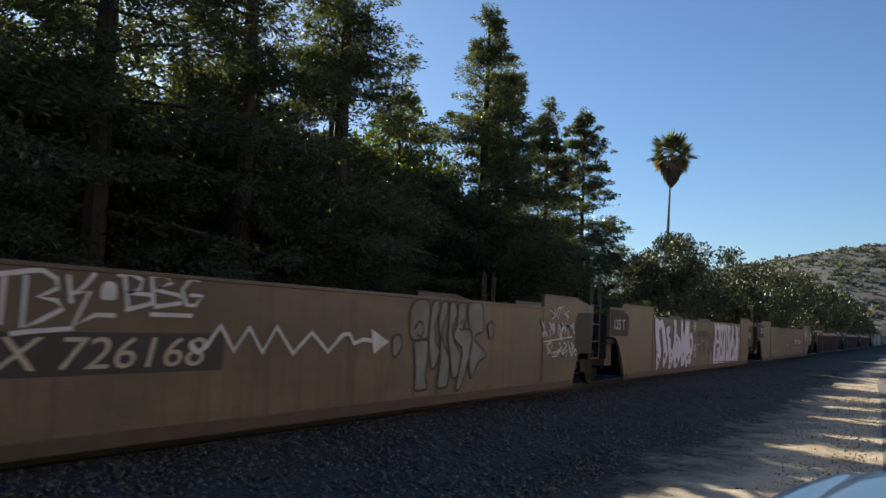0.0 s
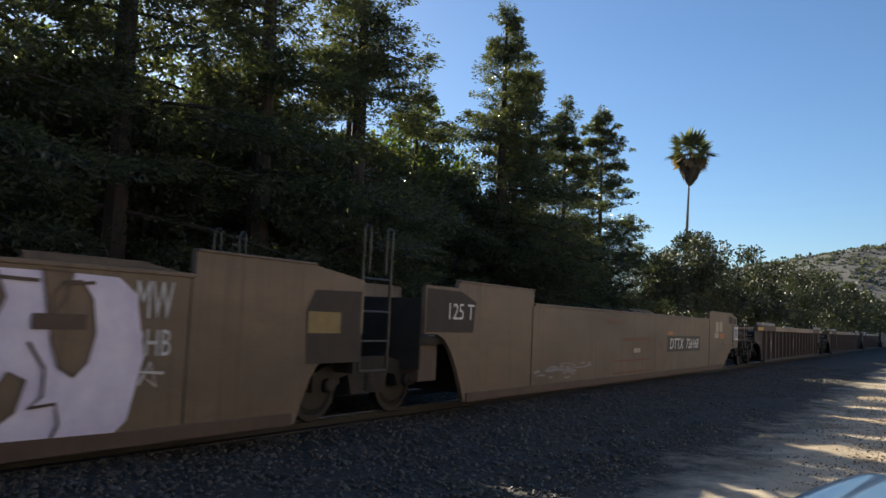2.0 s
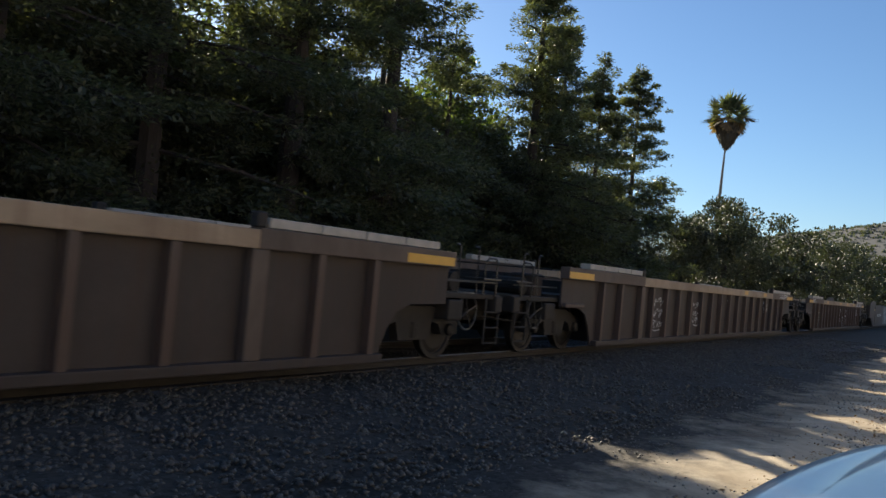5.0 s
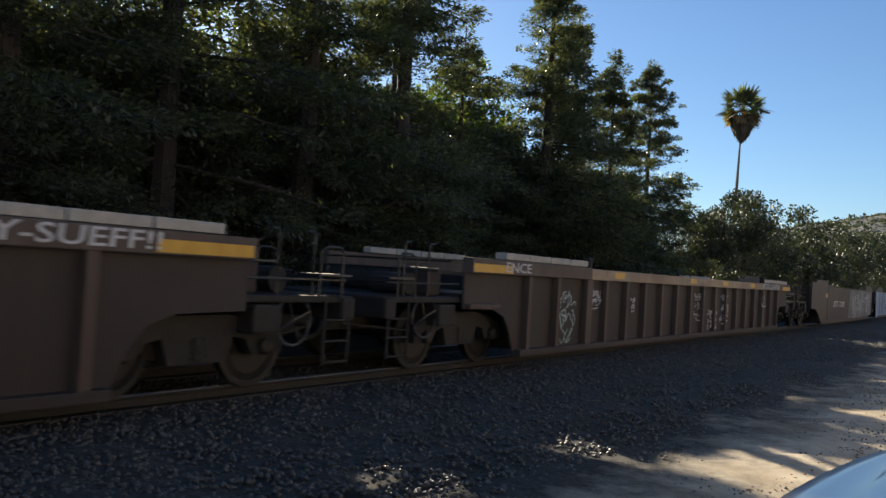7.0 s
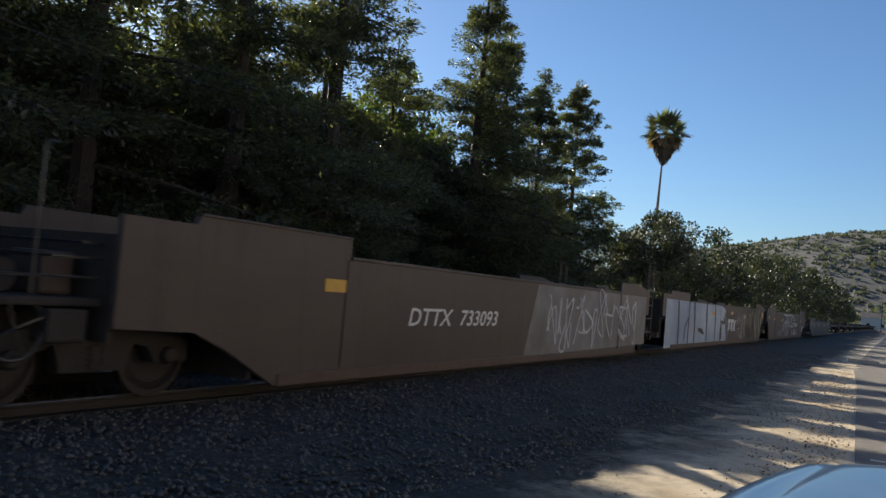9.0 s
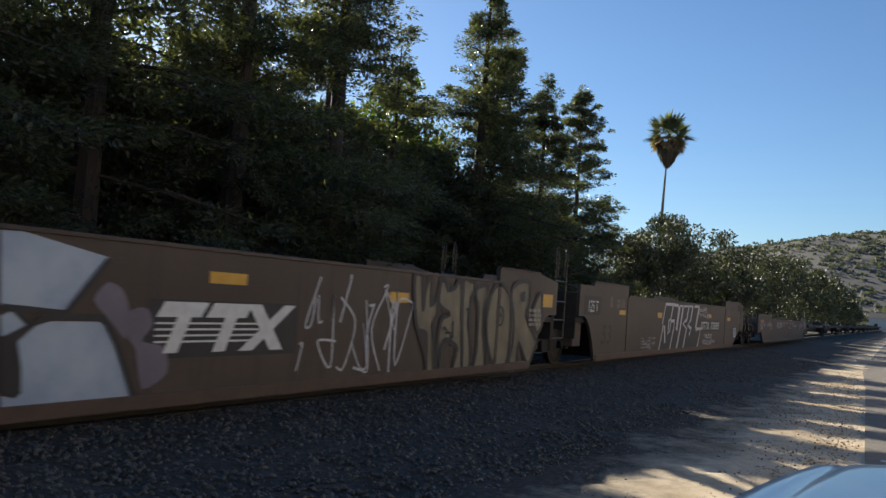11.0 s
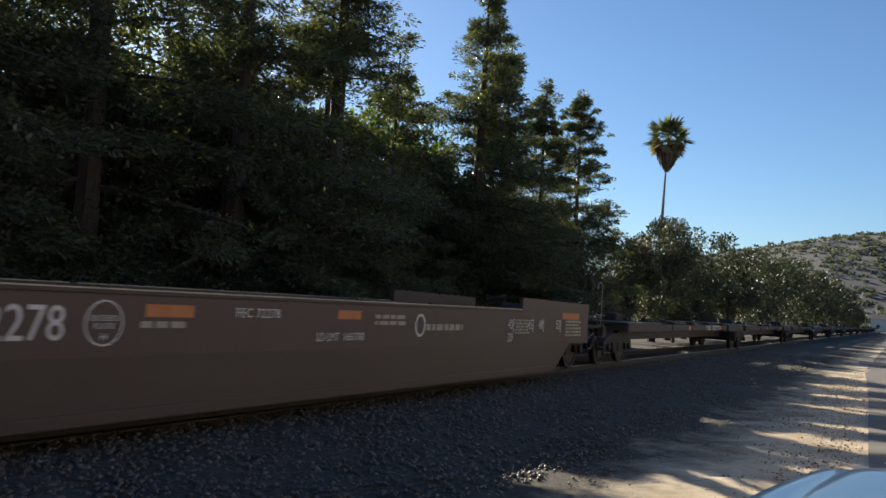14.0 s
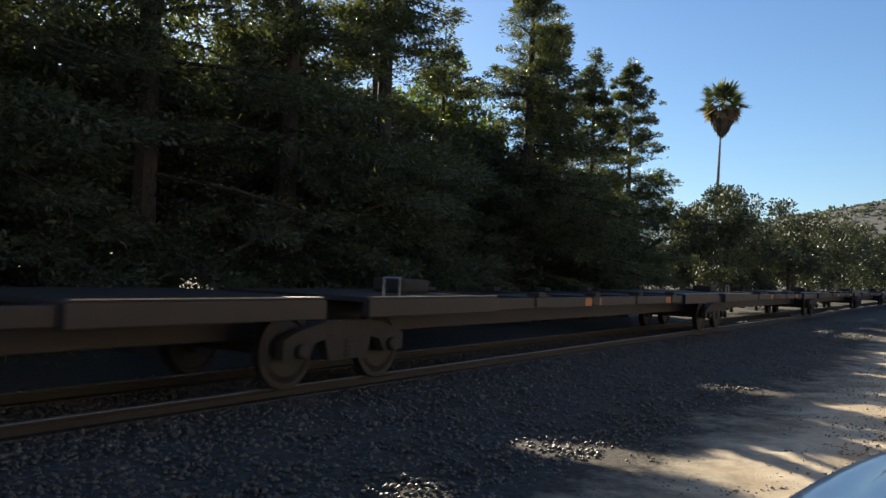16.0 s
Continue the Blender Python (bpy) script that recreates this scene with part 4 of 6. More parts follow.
# one wheelset: two wheels on an axle
bm = bmesh.new()
bm.from_mesh(AXLE)
for s in (-1, 1):
    b2 = bmesh.new()
    b2.from_mesh(WHEEL)
    if s < 0:
        bmesh.ops.scale(b2, vec=(-1, 1, 1), verts=b2.verts[:])
        bmesh.ops.reverse_faces(b2, faces=b2.faces[:])
    bmesh.ops.translate(b2, vec=(s * 0.79, 0, 0), verts=b2.verts[:])
    tmp = bpy.data.meshes.new("wheel_tmp")
    b2.to_mesh(tmp)
    b2.free()
    bm.from_mesh(tmp)
    bpy.data.meshes.remove(tmp)
WHEELSET = mesh_of("wheelset", bm, M["wheel"])

CARS = []


def car_base(name, s0, label, group=""):
    e = new(name)
    tagged(e, label, "railway car", group)
    CARS.append((e, s0))
    return e


def end_gear(e, y, sgn, reach, tall, colour):
    """Platform, steps, hooked rails, brake gear and coupler at one end; sgn +1 points to greater y."""
    def Y(d):
        return y + sgn * d

    def span(a, b):
        return sorted((Y(a), Y(b)))
    part("end_platform", bevel(box(bmesh.new(), -1.2, 1.25, *span(-0.3, reach), 0.92, 1.0), 0.02), M["dark"], e)
    part("end_sill", box(bmesh.new(), -0.35, 0.35, *span(-0.3, reach), 0.5, 0.92), M["dark"], e)
    part("bolster_beam", bevel(box(bmesh.new(), -1.3, 1.3, *span(0.15, 0.55), 0.6, 0.9), 0.03), M["dark"], e)
    part("end_beam", bevel(box(bmesh.new(), -1.3, 1.3, *span(reach - 0.22, reach), 0.72, 0.98), 0.03), M["dark"], e)
    part("coupler", bevel(box(bmesh.new(), -0.14, 0.14, *span(reach, reach + 0.35), 0.55, 0.85), 0.04), M["dark"], e)
    # side steps under the platform's corners
    for x in (1.28, -1.28):
        bm = bmesh.new()
        for q in (reach - 0.5, reach - 0.08):
            tube(bm, [(x, Y(q), 0.22), (x, Y(q), 0.95)], 0.018, 6)
        for z in (0.24, 0.48, 0.72):
            tube(bm, [(x, Y(reach - 0.5), z), (x, Y(reach - 0.08), z)], 0.016, 6)
        part("sill_step", bm, M["dark"], e, "thin steel sill step")
        part("grab_iron", tube(bmesh.new(), [(x, Y(reach - 0.62), 0.98), (x, Y(reach - 0.62), 1.5), (x, Y(reach - 0.5), 1.56), (x, Y(reach - 0.3), 1.56), (x, Y(reach - 0.24), 1.5), (x, Y(reach - 0.24), 0.98)], 0.016, 6), M["oldgalv"], e)
        part("tread_plate", bevel(box(bmesh.new(), *sorted((x, x - math.copysign(0.34, x))), *span(reach - 0.62, reach - 0.06), 1.22, 1.25), 0.006, 1), M["oldgalv"], e, "worn bare tread plate")
    # tall hooked rails
    for d in (0.62, 1.18 if reach > 1 else 0.3):
        part("handrail", tube(bmesh.new(), [(1.12, Y(d), 1.0), (1.12, Y(d), tall - 0.04), (1.12, Y(d - 0.03), tall), (1.12, Y(d - 0.12), tall)], 0.016, 6), M["oldgalv"], e, "hooked steel handrail")
    # cross rails and piping
    for z, d in ((1.5, 0.2), (1.36, 0.5), (1.18, reach - 0.1)):
        part("cross_rail", tube(bmesh.new(), [(1.2, Y(-0.05), z), (1.2, Y(d), z), (-1.2, Y(d), z)], 0.016, 6), M["oldgalv"], e)
    part("brake_pipe", tube(bmesh.new(), [(0.9, Y(0.1), 0.55), (1.05, Y(0.5), 0.5), (0.6, Y(reach), 0.6)], 0.02, 6), M["dark"], e)
    part("air_hose", tube(bmesh.new(), [(0.25, Y(reach), 0.62), (0.3, Y(reach + 0.12), 0.45), (0.2, Y(reach + 0.32), 0.36)], 0.03, 7), M["tyre"], e)
    bm = bmesh.new()
    tube(bm, [(0.35, Y(0.8), 1.16), (0.95, Y(0.8), 1.16)], 0.15, 14)
    part("brake_cylinder", bm, M["dark"], e)
    part("valve_box", bevel(box(bmesh.new(), 0.5, 1.0, *span(0.12, 0.45), 1.0, 1.4), 0.04), M[colour], e)
    part("reservoir", tube(bmesh.new(), [(-0.8, Y(0.35), 1.2), (0.35, Y(0.35), 1.2)], [0.17, 0.17], 14), M["dark"], e)
    # hand brake wheel on the platform's near corner
    bm = bmesh.new()
    ring = [(0.27 * math.cos(a), 0.27 * math.sin(a)) for a in (2 * math.pi * k / 20 for k in range(21))]
    tube(bm, [(0, a, b) for a, b in ring], 0.018, 6)
    for k in range(4):
        tube(bm, [(0, 0, 0), (0.02, 0.26 * math.cos(k * math.pi / 2 + 0.4), 0.26 * math.sin(k * math.pi / 2 + 0.4))], 0.012, 5)
    w = part("brake_wheel", bm, M["oldgalv"], e, "spoked hand brake wheel")
    w.location = (1.22, Y(reach - 0.95 if reach > 1 else 0.4), 0.72)


def joint_ladder(e, y):
    """The framed ladder between two coupled units, with hooped grab rails above the side."""
    for x in (1.34, -1.34):
        bm = bmesh.new()
        for a in (0.1, 0.72):
            tube(bm, [(x, y + a, 0.62), (x, y + a, HIGH + 0.02)], 0.022, 6)
        for z in (0.62, 1.0, 1.38, 1.8):
            tube(bm, [(x, y + 0.1, z), (x, y + 0.72, z)], 0.016, 6)
        part("ladder", bm, M["oldgalv"], e, "framed steel ladder between the units")
        for a in (0.1, 0.6):
            part("grab_rail", tube(bmesh.new(), [(x, y + a, HIGH), (x, y + a, HIGH + 0.54), (x, y + a + 0.03, HIGH + 0.6), (x, y + a + 0.1, HIGH + 0.6), (x, y + a + 0.13, HIGH + 0.54), (x, y + a + 0.13, HIGH)], 0.016, 6), M["oldgalv"], e, "hooped grab rail")
    part("end_ladder_panel", bevel(box(bmesh.new(), -1.2, 1.22, y + 0.12, y + 0.18, 0.62, 1.7), 0.01, 1), M["dark"], e)


def smooth_car(name, s0, s1, mt, label, group, t0=True, t1=True, gear0=0.75, gear1=0.75, climb=2.75):
    """Well-type car unit with smooth plate sides and raised ends."""
    L = s1 - s0
    e = car_base(name, s0, label, group)
    m = M[mt]
    bow = [(0, 1.1), (0.36, 1.1), (0.55, 1.03), (0.75, 0.86), (0.95, 0.58), (1.1, 0.3), (1.18, SILL)]
    slope = [(0, 0.74), (1.0, 0.7), (1.5, 0.5), (2.3, SILL)]
    near, far = (slope if gear0 > 1 else bow), (slope if gear1 > 1 else bow)
    tip = [(L, 1.5), (L - 0.14, 1.56), (L - 0.18, 1.77), (L - 0.9, HIGH)] if gear1 > 1 else [(L, 1.76), (L - 0.95, HIGH)]
    out = near + [(L - a, b) for a, b in far[::-1]] + tip + [(L - climb, HIGH), (L - climb, LOW), (3.6, LOW), (3.6, HIGH), (0.95, HIGH), (0.9, 1.79), (0, 1.79)]
    for s in (1, -1):
        bm = bmesh.new()
        a, b = (HALF - 0.07, HALF) if s > 0 else (-HALF, -HALF + 0.07)
        slab(bm, out, a, b)
        sp = part("side_plate", bm, m, e)
        x0, x1 = (HALF - 0.02, HALF + 0.022) if s > 0 else (-HALF - 0.022, -HALF + 0.02)
        part("top_chord", bevel(box(bmesh.new(), x0 - s * 0.06, x1, 3.62, L - climb - 0.02, LOW, LOW + 0.045), 0.01), m, e)
        part("top_chord", bevel(box(bmesh.new(), x0 - s * 0.06, x1, 0.95, 3.6, HIGH, HIGH + 0.03), 0.01), m, e)
        part("top_chord", bevel(box(bmesh.new(), x0 - s * 0.06, x1, L - climb, L - 0.95, HIGH, HIGH + 0.03), 0.01), m, e)
        part("bottom_chord", bevel(box(bmesh.new(), x0, x1, (2.35 if gear0 > 1 else 1.25), L - (2.35 if gear1 > 1 else 1.25), SILL - 0.01, SILL + 0.13), 0.012), M["rusthole"], e)
        for yy in (3.6, L - climb):
            part("post", bevel(box(bmesh.new(), x0, x1 - 0.005, yy - 0.05, yy + 0.05, SILL + 0.14, LOW), 0.006, 1), m, e)
    for i in range(6):
        yy = 2.6 + i * (L - 5.2) / 5
        part("cross_bearer", box(bmesh.new(), -HALF + 0.08, HALF - 0.08, yy - 0.12, yy + 0.12, SILL, SILL + 0.12), M["dark"], e)
    for yy in (1.95, L - 1.95):
        part("bulkhead", box(bmesh.new(), -HALF + 0.08, HALF - 0.08, yy - 0.04, yy + 0.04, SILL + 0.08, 1.45), M["dark"], e)
    for q in ((0.0, 2.0), (L - 2.0, L)):
        part("deck", box(bmesh.new(), -HALF + 0.08, HALF - 0.08, *q, 0.95, 1.05), M["dark"], e)
    if gear1 > 1:
        # flat dark patches painted as shaded openings under the raised end's rim, and a riveted seam below
        for a, c, z in ((L - 1.45, L - 0.85, 1.8), (L - 0.74, L - 0.3, 1.74)):
            Paint(0.0008).poly([(a, 1.56), (c, 1.55), (c, z - 0.03), (a, z)]).done("side_opening", e, M["darkpatch"], "flat dark patch painted as the shaded opening under the end rim")
        part("seam_rib", bevel(box(bmesh.new(), HALF - 0.01, HALF + 0.02, L - 2.3, L - 0.05, 0.86, 0.9), 0.008, 1), m, e)
        part("seam_rib", bevel(box(bmesh.new(), HALF - 0.01, HALF + 0.02, L - 0.82, L - 0.76, 0.76, 1.54), 0.008, 1), m, e)
    for yy in (0.03, L - 0.03):
        part("end_sheet", box(bmesh.new(), -HALF + 0.08, HALF - 0.08, yy - 0.02, yy + 0.02, 0.6, 1.6), M["dark"], e)
    if gear0 > 1:
        end_gear(e, 0, -1, gear0, 2.35, mt)
    else:
        part("bearing_bracket", bevel(box(bmesh.new(), 1.0, 1.3, 0.12, 0.62, 0.42, 0.95), 0.03), M["rib"], e, "scuffed grey bracket over the shared truck")
        part("end_sill", box(bmesh.new(), -0.4, 0.4, -0.5, 0.6, 0.6, 0.95), M["dark"], e)
    if gear1 > 1:
        end_gear(e, L, 1, gear1, 2.35, mt)
    else:
        part("end_sill", box(bmesh.new(), -0.4, 0.4, L - 0.6, L + 0.5, 0.6, 0.95), M["dark"], e)
        joint_ladder(e, L)
    if t0:
        truck(e, 0.15 if gear0 > 1 else -0.6)
    if t1:
        truck(e, L - 0.15 if gear1 > 1 else L + 0.7)
    return e


def ribbed_car(s0, s1, seed, tags, marks=()):
    """Well car with upright ribs, a pale top chord and cover boxes at the ends."""
    rr = random.Random(seed)
    L = s1 - s0
    e = car_base("ribbed_well_car", s0, "weathered grey-brown well car with upright ribs and a tan top chord", "ribbed well cars")
    top, low = 1.58, 1.36
    arch = [(0.0, 0.84), (0.85, 0.82), (1.15, 0.72), (1.35, 0.5), (1.46, 0.28), (1.5, 0.12)]
    out = arch + [(L - a, b) for a, b in arch[::-1]] + [(L, low), (0, low)]
    for s in (1, -1):
        a, b = (HALF - 0.16, HALF - 0.12) if s > 0 else (-HALF + 0.12, -HALF + 0.16)
        bm = bmesh.new()
        slab(bm, out, a, b)
        part("side_plate", bm, M["ribgrey"], e)
        x0, x1 = (HALF - 0.18, HALF) if s > 0 else (-HALF, -HALF + 0.18)
        part("top_chord", bevel(box(bmesh.new(), x0, x1, 4.14, L - 3.84, low, top - 0.02), 0.015), M["chord"], e, "sun-bleached tan steel chord")
        for y0, y1 in ((0, 4.14), (L - 3.84, L)):
            part("end_chord", bevel(box(bmesh.new(), x0, x1, y0, y1, low, top), 0.015), M["rib"], e, "grimy brown end chord")
        for yy in (4.1, L - 3.8):
            part("post", bevel(box(bmesh.new(), x0 + 0.06 * (s > 0), x1 - (0.004 if s > 0 else 0.06), yy - 0.12, yy + 0.12, 0.2, low), 0.008, 1), M["rib"], e, "wide scuffed steel post")
            part("bracket", bevel(box(bmesh.new(), x0 + 0.02, x1 - 0.02, yy - 0.07, yy + 0.07, top, top + 0.17), 0.02, 1), M["dark"], e)
        part("bottom_chord", bevel(box(bmesh.new(), x0, x1, 1.55, L - 1.55, 0.09, 0.2), 0.015), M["ribgrey"], e)
        part("wheel_arch", bevel(box(bmesh.new(), x0 + 0.04, x1 - 0.03, 0.05, 0.9, 0.84, 0.92), 0.015, 1), M["rib"], e)
        n = int((L - 3.4) / 1.02)
        bm = bmesh.new()
        slab(bm, [(-0.055, 0.2), (0.055, 0.2), (0.055, low), (-0.055, low)], x0 + 0.05 * (s > 0), x1 - 0.012 if s > 0 else x1 - 0.05)
        rib = mesh_of("rib", bm, M["rib"])
        for i in range(n + 1):
            at = 1.8 + i * (L - 3.6) / n
            if min(abs(at - 4.1), abs(at - L + 3.8)) > 0.45:
                part_me("rib", rib, e).location = (0, at, 0)
        for y0, y1 in ((1.0, 4.0), (L - 3.7, L - 0.4)):
            for i in range(4):
                a, z = y0 + (y1 - y0) * i / 4, top + 0.012 - 0.006 * rr.random()
                part("cover_box", bevel(box(bmesh.new(), x0 - 0.06 * s, x1 - (0.03 if s > 0 else -0.03), a + 0.012, a + (y1 - y0) / 4 - 0.012, z, z + 0.105), 0.014), M["concrete"], e, "pale dented cover box")
    for i in range(6):
        yy = 2.6 + i * (L - 5.2) / 5
        part("cross_bearer", box(bmesh.new(), -HALF + 0.2, HALF - 0.2, yy - 0.12, yy + 0.12, 0.1, 0.2), M["dark"], e)
    for q in ((0.0, 2.0), (L - 2.0, L)):
        part("deck", box(bmesh.new(), -HALF + 0.2, HALF - 0.2, *q, 0.95, 1.05), M["dark"], e)
    for yy in (1.95, L - 1.95):
        part("bulkhead", box(bmesh.new(), -HALF + 0.2, HALF - 0.2, yy - 0.04, yy + 0.04, 0.18, 1.3), M["dark"], e)
    ye = Paint(0)
    for a in (0.02, L - 1.2):
        ye.rect(a, a + 1.15, low + 0.02, low + 0.14)
    for a in marks:
        ye.rect(a, a + 0.5, low + 0.05, top - 0.05)
    ye.done("reflector_sheet", e, M["yellow"], "yellow reflective sheeting")
    # paint between the ribs sits on the plate itself
    g = Paint(-0.118)
    for (a, b, z0, z1, sd) in tags:
        g.tag(a, b, z0, z1, sd, 3 if z1 - z0 > 0.55 else 2)
    g.done("graffiti", e, M["chalk"], "white sprayed tags")
    end_gear(e, 0, -1, 1.75, 1.72, "ribgrey")
    end_gear(e, L, 1, 1.75, 1.72, "ribgrey")
    truck(e, 0.35)
    truck(e, L - 0.35)
    return e


def blob(cx, cz, rx, rz, seed, n=26):
    """A wobbly rounded outline."""
    rr = random.Random(seed)
    a, b, c = rr.uniform(0, 6), rr.uniform(0, 6), rr.uniform(0.05, 0.12)
    out = []
    for i in range(n):
        t = 2 * math.pi * i / n
        k = 1 + c * math.sin(2 * t + a) + 0.07 * math.sin(3 * t + b)
        s, q = math.cos(t), math.sin(t)
        out.append((cx + rx * k * math.copysign(abs(s) ** 0.6, s), cz + rz * k * math.copysign(abs(q) ** 0.7, q)))
    return out


def smear(e, y0, y1, z0, z1, seed):
    """Pale chalky streaks wiped along the side."""
    rr = random.Random(seed)
    p = Paint(0.0006)
    for i in range(46):
        y, z = rr.uniform(y0, y1), rr.gauss((z0 + z1) / 2, (z1 - z0) / 5)
        w = rr.uniform(0.06, 0.28)
        p.poly([(y - w, z), (y - w * 0.3, z - rr.uniform(0.008, 0.03)), (y + w, z + rr.uniform(-0.02, 0.02)), (y + w * 0.2, z + rr.uniform(0.008, 0.03))])
        p.count = i * 0.02
    p.done("spray_smear", e, M["smear"], "pale wiped spray smear")


# three smooth tan units
A = smooth_car("tan_well_car", -2.3, 17.5, "tan", "faded tan well car covered with white spray-painted tags", "tan well cars")
B = smooth_car("tan_well_car", 18.65, 37.65, "tan", "faded tan well car with big lavender graffiti lettering", "tan well cars", t0=False)
C = smooth_car("tan_well_car", 39.1, 59.8, "tan", "faded tan well car with white lettering on a black panel", "tan well cars", t0=False, gear1=1.75, climb=4.13)
rw = Paint(0.003, True)
k = 2.3
Paint().rect(k + 3.2, k + 6.35, 0.73, 1.10).done("number_panel", A, M["black"])
Paint(0.002).word("X 726168", k + 3.9, k + 6.1, 0.78, 1.06, 0.25).done("number_lettering", A, M["cream"], "worn white italic numbers")
# hand-sprayed letters: first word, then second with its underline
first_word = [[(6.09, 1.53), (6.41, 1.58)], [(6.23, 1.55), (6.22, 1.15)], [(6.41, 1.55), (6.41, 1.13), (6.56, 1.19), (6.76, 1.29), (6.7, 1.36), (6.53, 1.38), (6.7, 1.46), (6.68, 1.54), (6.55, 1.6), (6.38, 1.58)], [(6.79, 1.58), (6.84, 1.34)], [(7.05, 1.61), (6.95, 1.49), (6.83, 1.42), (7.01, 1.45), (6.87, 1.15), (7.08, 1.25), (7.29, 1.25)]]
second_word = [[(7.36, 1.6), (7.42, 1.31)], [(7.28, 1.61), (7.43, 1.63), (7.56, 1.58), (7.54, 1.5), (7.4, 1.46), (7.67, 1.45), (7.68, 1.37), (7.39, 1.3)], [(7.66, 1.6), (7.71, 1.36)], [(7.63, 1.62), (7.81, 1.64), (7.91, 1.58), (7.7, 1.5), (8.02, 1.46), (8.05, 1.39), (7.71, 1.34)], [(8.26, 1.62), (8.14, 1.63), (8.04, 1.52), (8.11, 1.37), (8.22, 1.37), (8.31, 1.47), (8.14, 1.47)], [(7.67, 1.27), (8.19, 1.27)], [(6.31, 1.08), (6.46, 1.1), (6.87, 1.13)]]
for ln in first_word + second_word:
    rw.stroke(ln, 0.04)
rw.poly(blob(7.20, 1.46, 0.08, 0.09, 3, 14))
rw.stroke([(8.18, 1.01), (8.29, 0.91), (8.4, 0.97), (8.58, 1.18), (8.79, 0.92), (9.0, 1.17), (9.23, 0.9), (9.44, 1.18), (9.74, 0.88), (10.06, 1.12), (10.39, 0.89), (10.67, 1.1), (10.81, 1.11), (10.91, 0.99), (11.1, 1.04), (11.42, 1.02)], 0.055)
rw.poly([(11.28, 1.18), (11.71, 1.01), (11.35, 0.85)])
rw.scrawl(17.2, 18.75, 0.68, 1.0, 5, 0.03, 6).scrawl(16.9, 18.6, 1.06, 1.4, 6, 0.045, 5).scrawl(17.3, 18.3, 1.45, 1.68, 7, 0.03, 4)
rw.stroke([(17.0, 1.0), (17.9, 1.06), (18.5, 1.1)], 0.03)
rw.done("graffiti", A, M["chalk"], "white sprayed tags")


# B: two large pieces and tags between them
b0 = 18.65


def rounded(pts, k=4):
    """A soft closed outline through corner points."""
    out, n = [], len(pts)
    P = [np.array(p, float) for p in pts]
    for i in range(n):
        p0, p1, p2, p3 = P[i - 1], P[i], P[(i + 1) % n], P[(i + 2) % n]
        for q in range(k):
            u = q / k
            out.append(tuple(p1 * (1 - u) ** 2 * (1 + 2 * u) + p2 * u * u * (3 - 2 * u) + 0.35 * (p2 - p0) * u * (1 - u) ** 2 - 0.35 * (p3 - p1) * u * u * (1 - u)))
    return out


BUBBLES = {
    "N": [(0, 1.6), (0.3, 1.6), (0.45, 1.55), (0.6, 1.6), (0.75, 1.6), (1.0, 1.35), (1.15, 1.05), (1.35, 0.7), (1.15, 0.4), (0.9, 0.25), (0.85, 0.4), (0.9, 0.7), (0.75, 1.15), (0.6, 1.4), (0.5, 1.3), (0.4, 1.3), (0.45, 1.1), (0.65, 0.75), (0.6, 0.55), (0.2, 0.2), (0.2, 0.7), (0.05, 1.2)],
    "E": [(1.15, 1.35), (1.5, 1.45), (1.55, 1.3), (1.45, 1.15), (1.65, 1.05), (1.65, 0.85), (1.85, 0.75), (2.0, 0.95), (2.2, 0.65), (1.9, 0.4), (1.6, 0.2), (1.45, 0.25), (1.5, 0.5), (1.3, 1.0)],
    "O": [(1.95, 1.6), (2.25, 1.6), (2.3, 1.25), (2.75, 1.05), (2.85, 0.7), (2.65, 0.4), (2.25, 0.2), (2.0, 0.3), (2.05, 0.5), (2.2, 0.65), (2.0, 1.05), (2.05, 1.35)],
    }
BUBBLES["W"] = [(2.8, 1.55), (3.0, 1.6), (3.1, 1.2), (3.2, 1.35), (3.3, 1.05), (3.35, 1.6), (3.55, 1.6), (3.6, 1.25), (3.8, 0.7), (3.65, 0.25), (3.45, 0.2), (3.35, 0.45), (3.25, 0.3), (2.9, 0.25), (2.85, 0.55), (2.85, 1.05)]
BUBBLES["S"] = [(3.62, 1.59), (3.69, 1.63), (3.81, 1.63), (3.85, 1.59), (3.81, 1.38), (3.79, 1.15), (3.84, 1.11), (3.95, 1.22), (4.09, 1.29), (4.2, 1.23), (4.31, 1.1), (4.34, 0.91), (4.27, 0.71), (4.17, 0.45), (4.04, 0.31), (3.76, 0.3), (3.67, 0.49), (3.69, 0.79), (3.66, 0.93), (3.57, 1.11), (3.57, 1.37)]
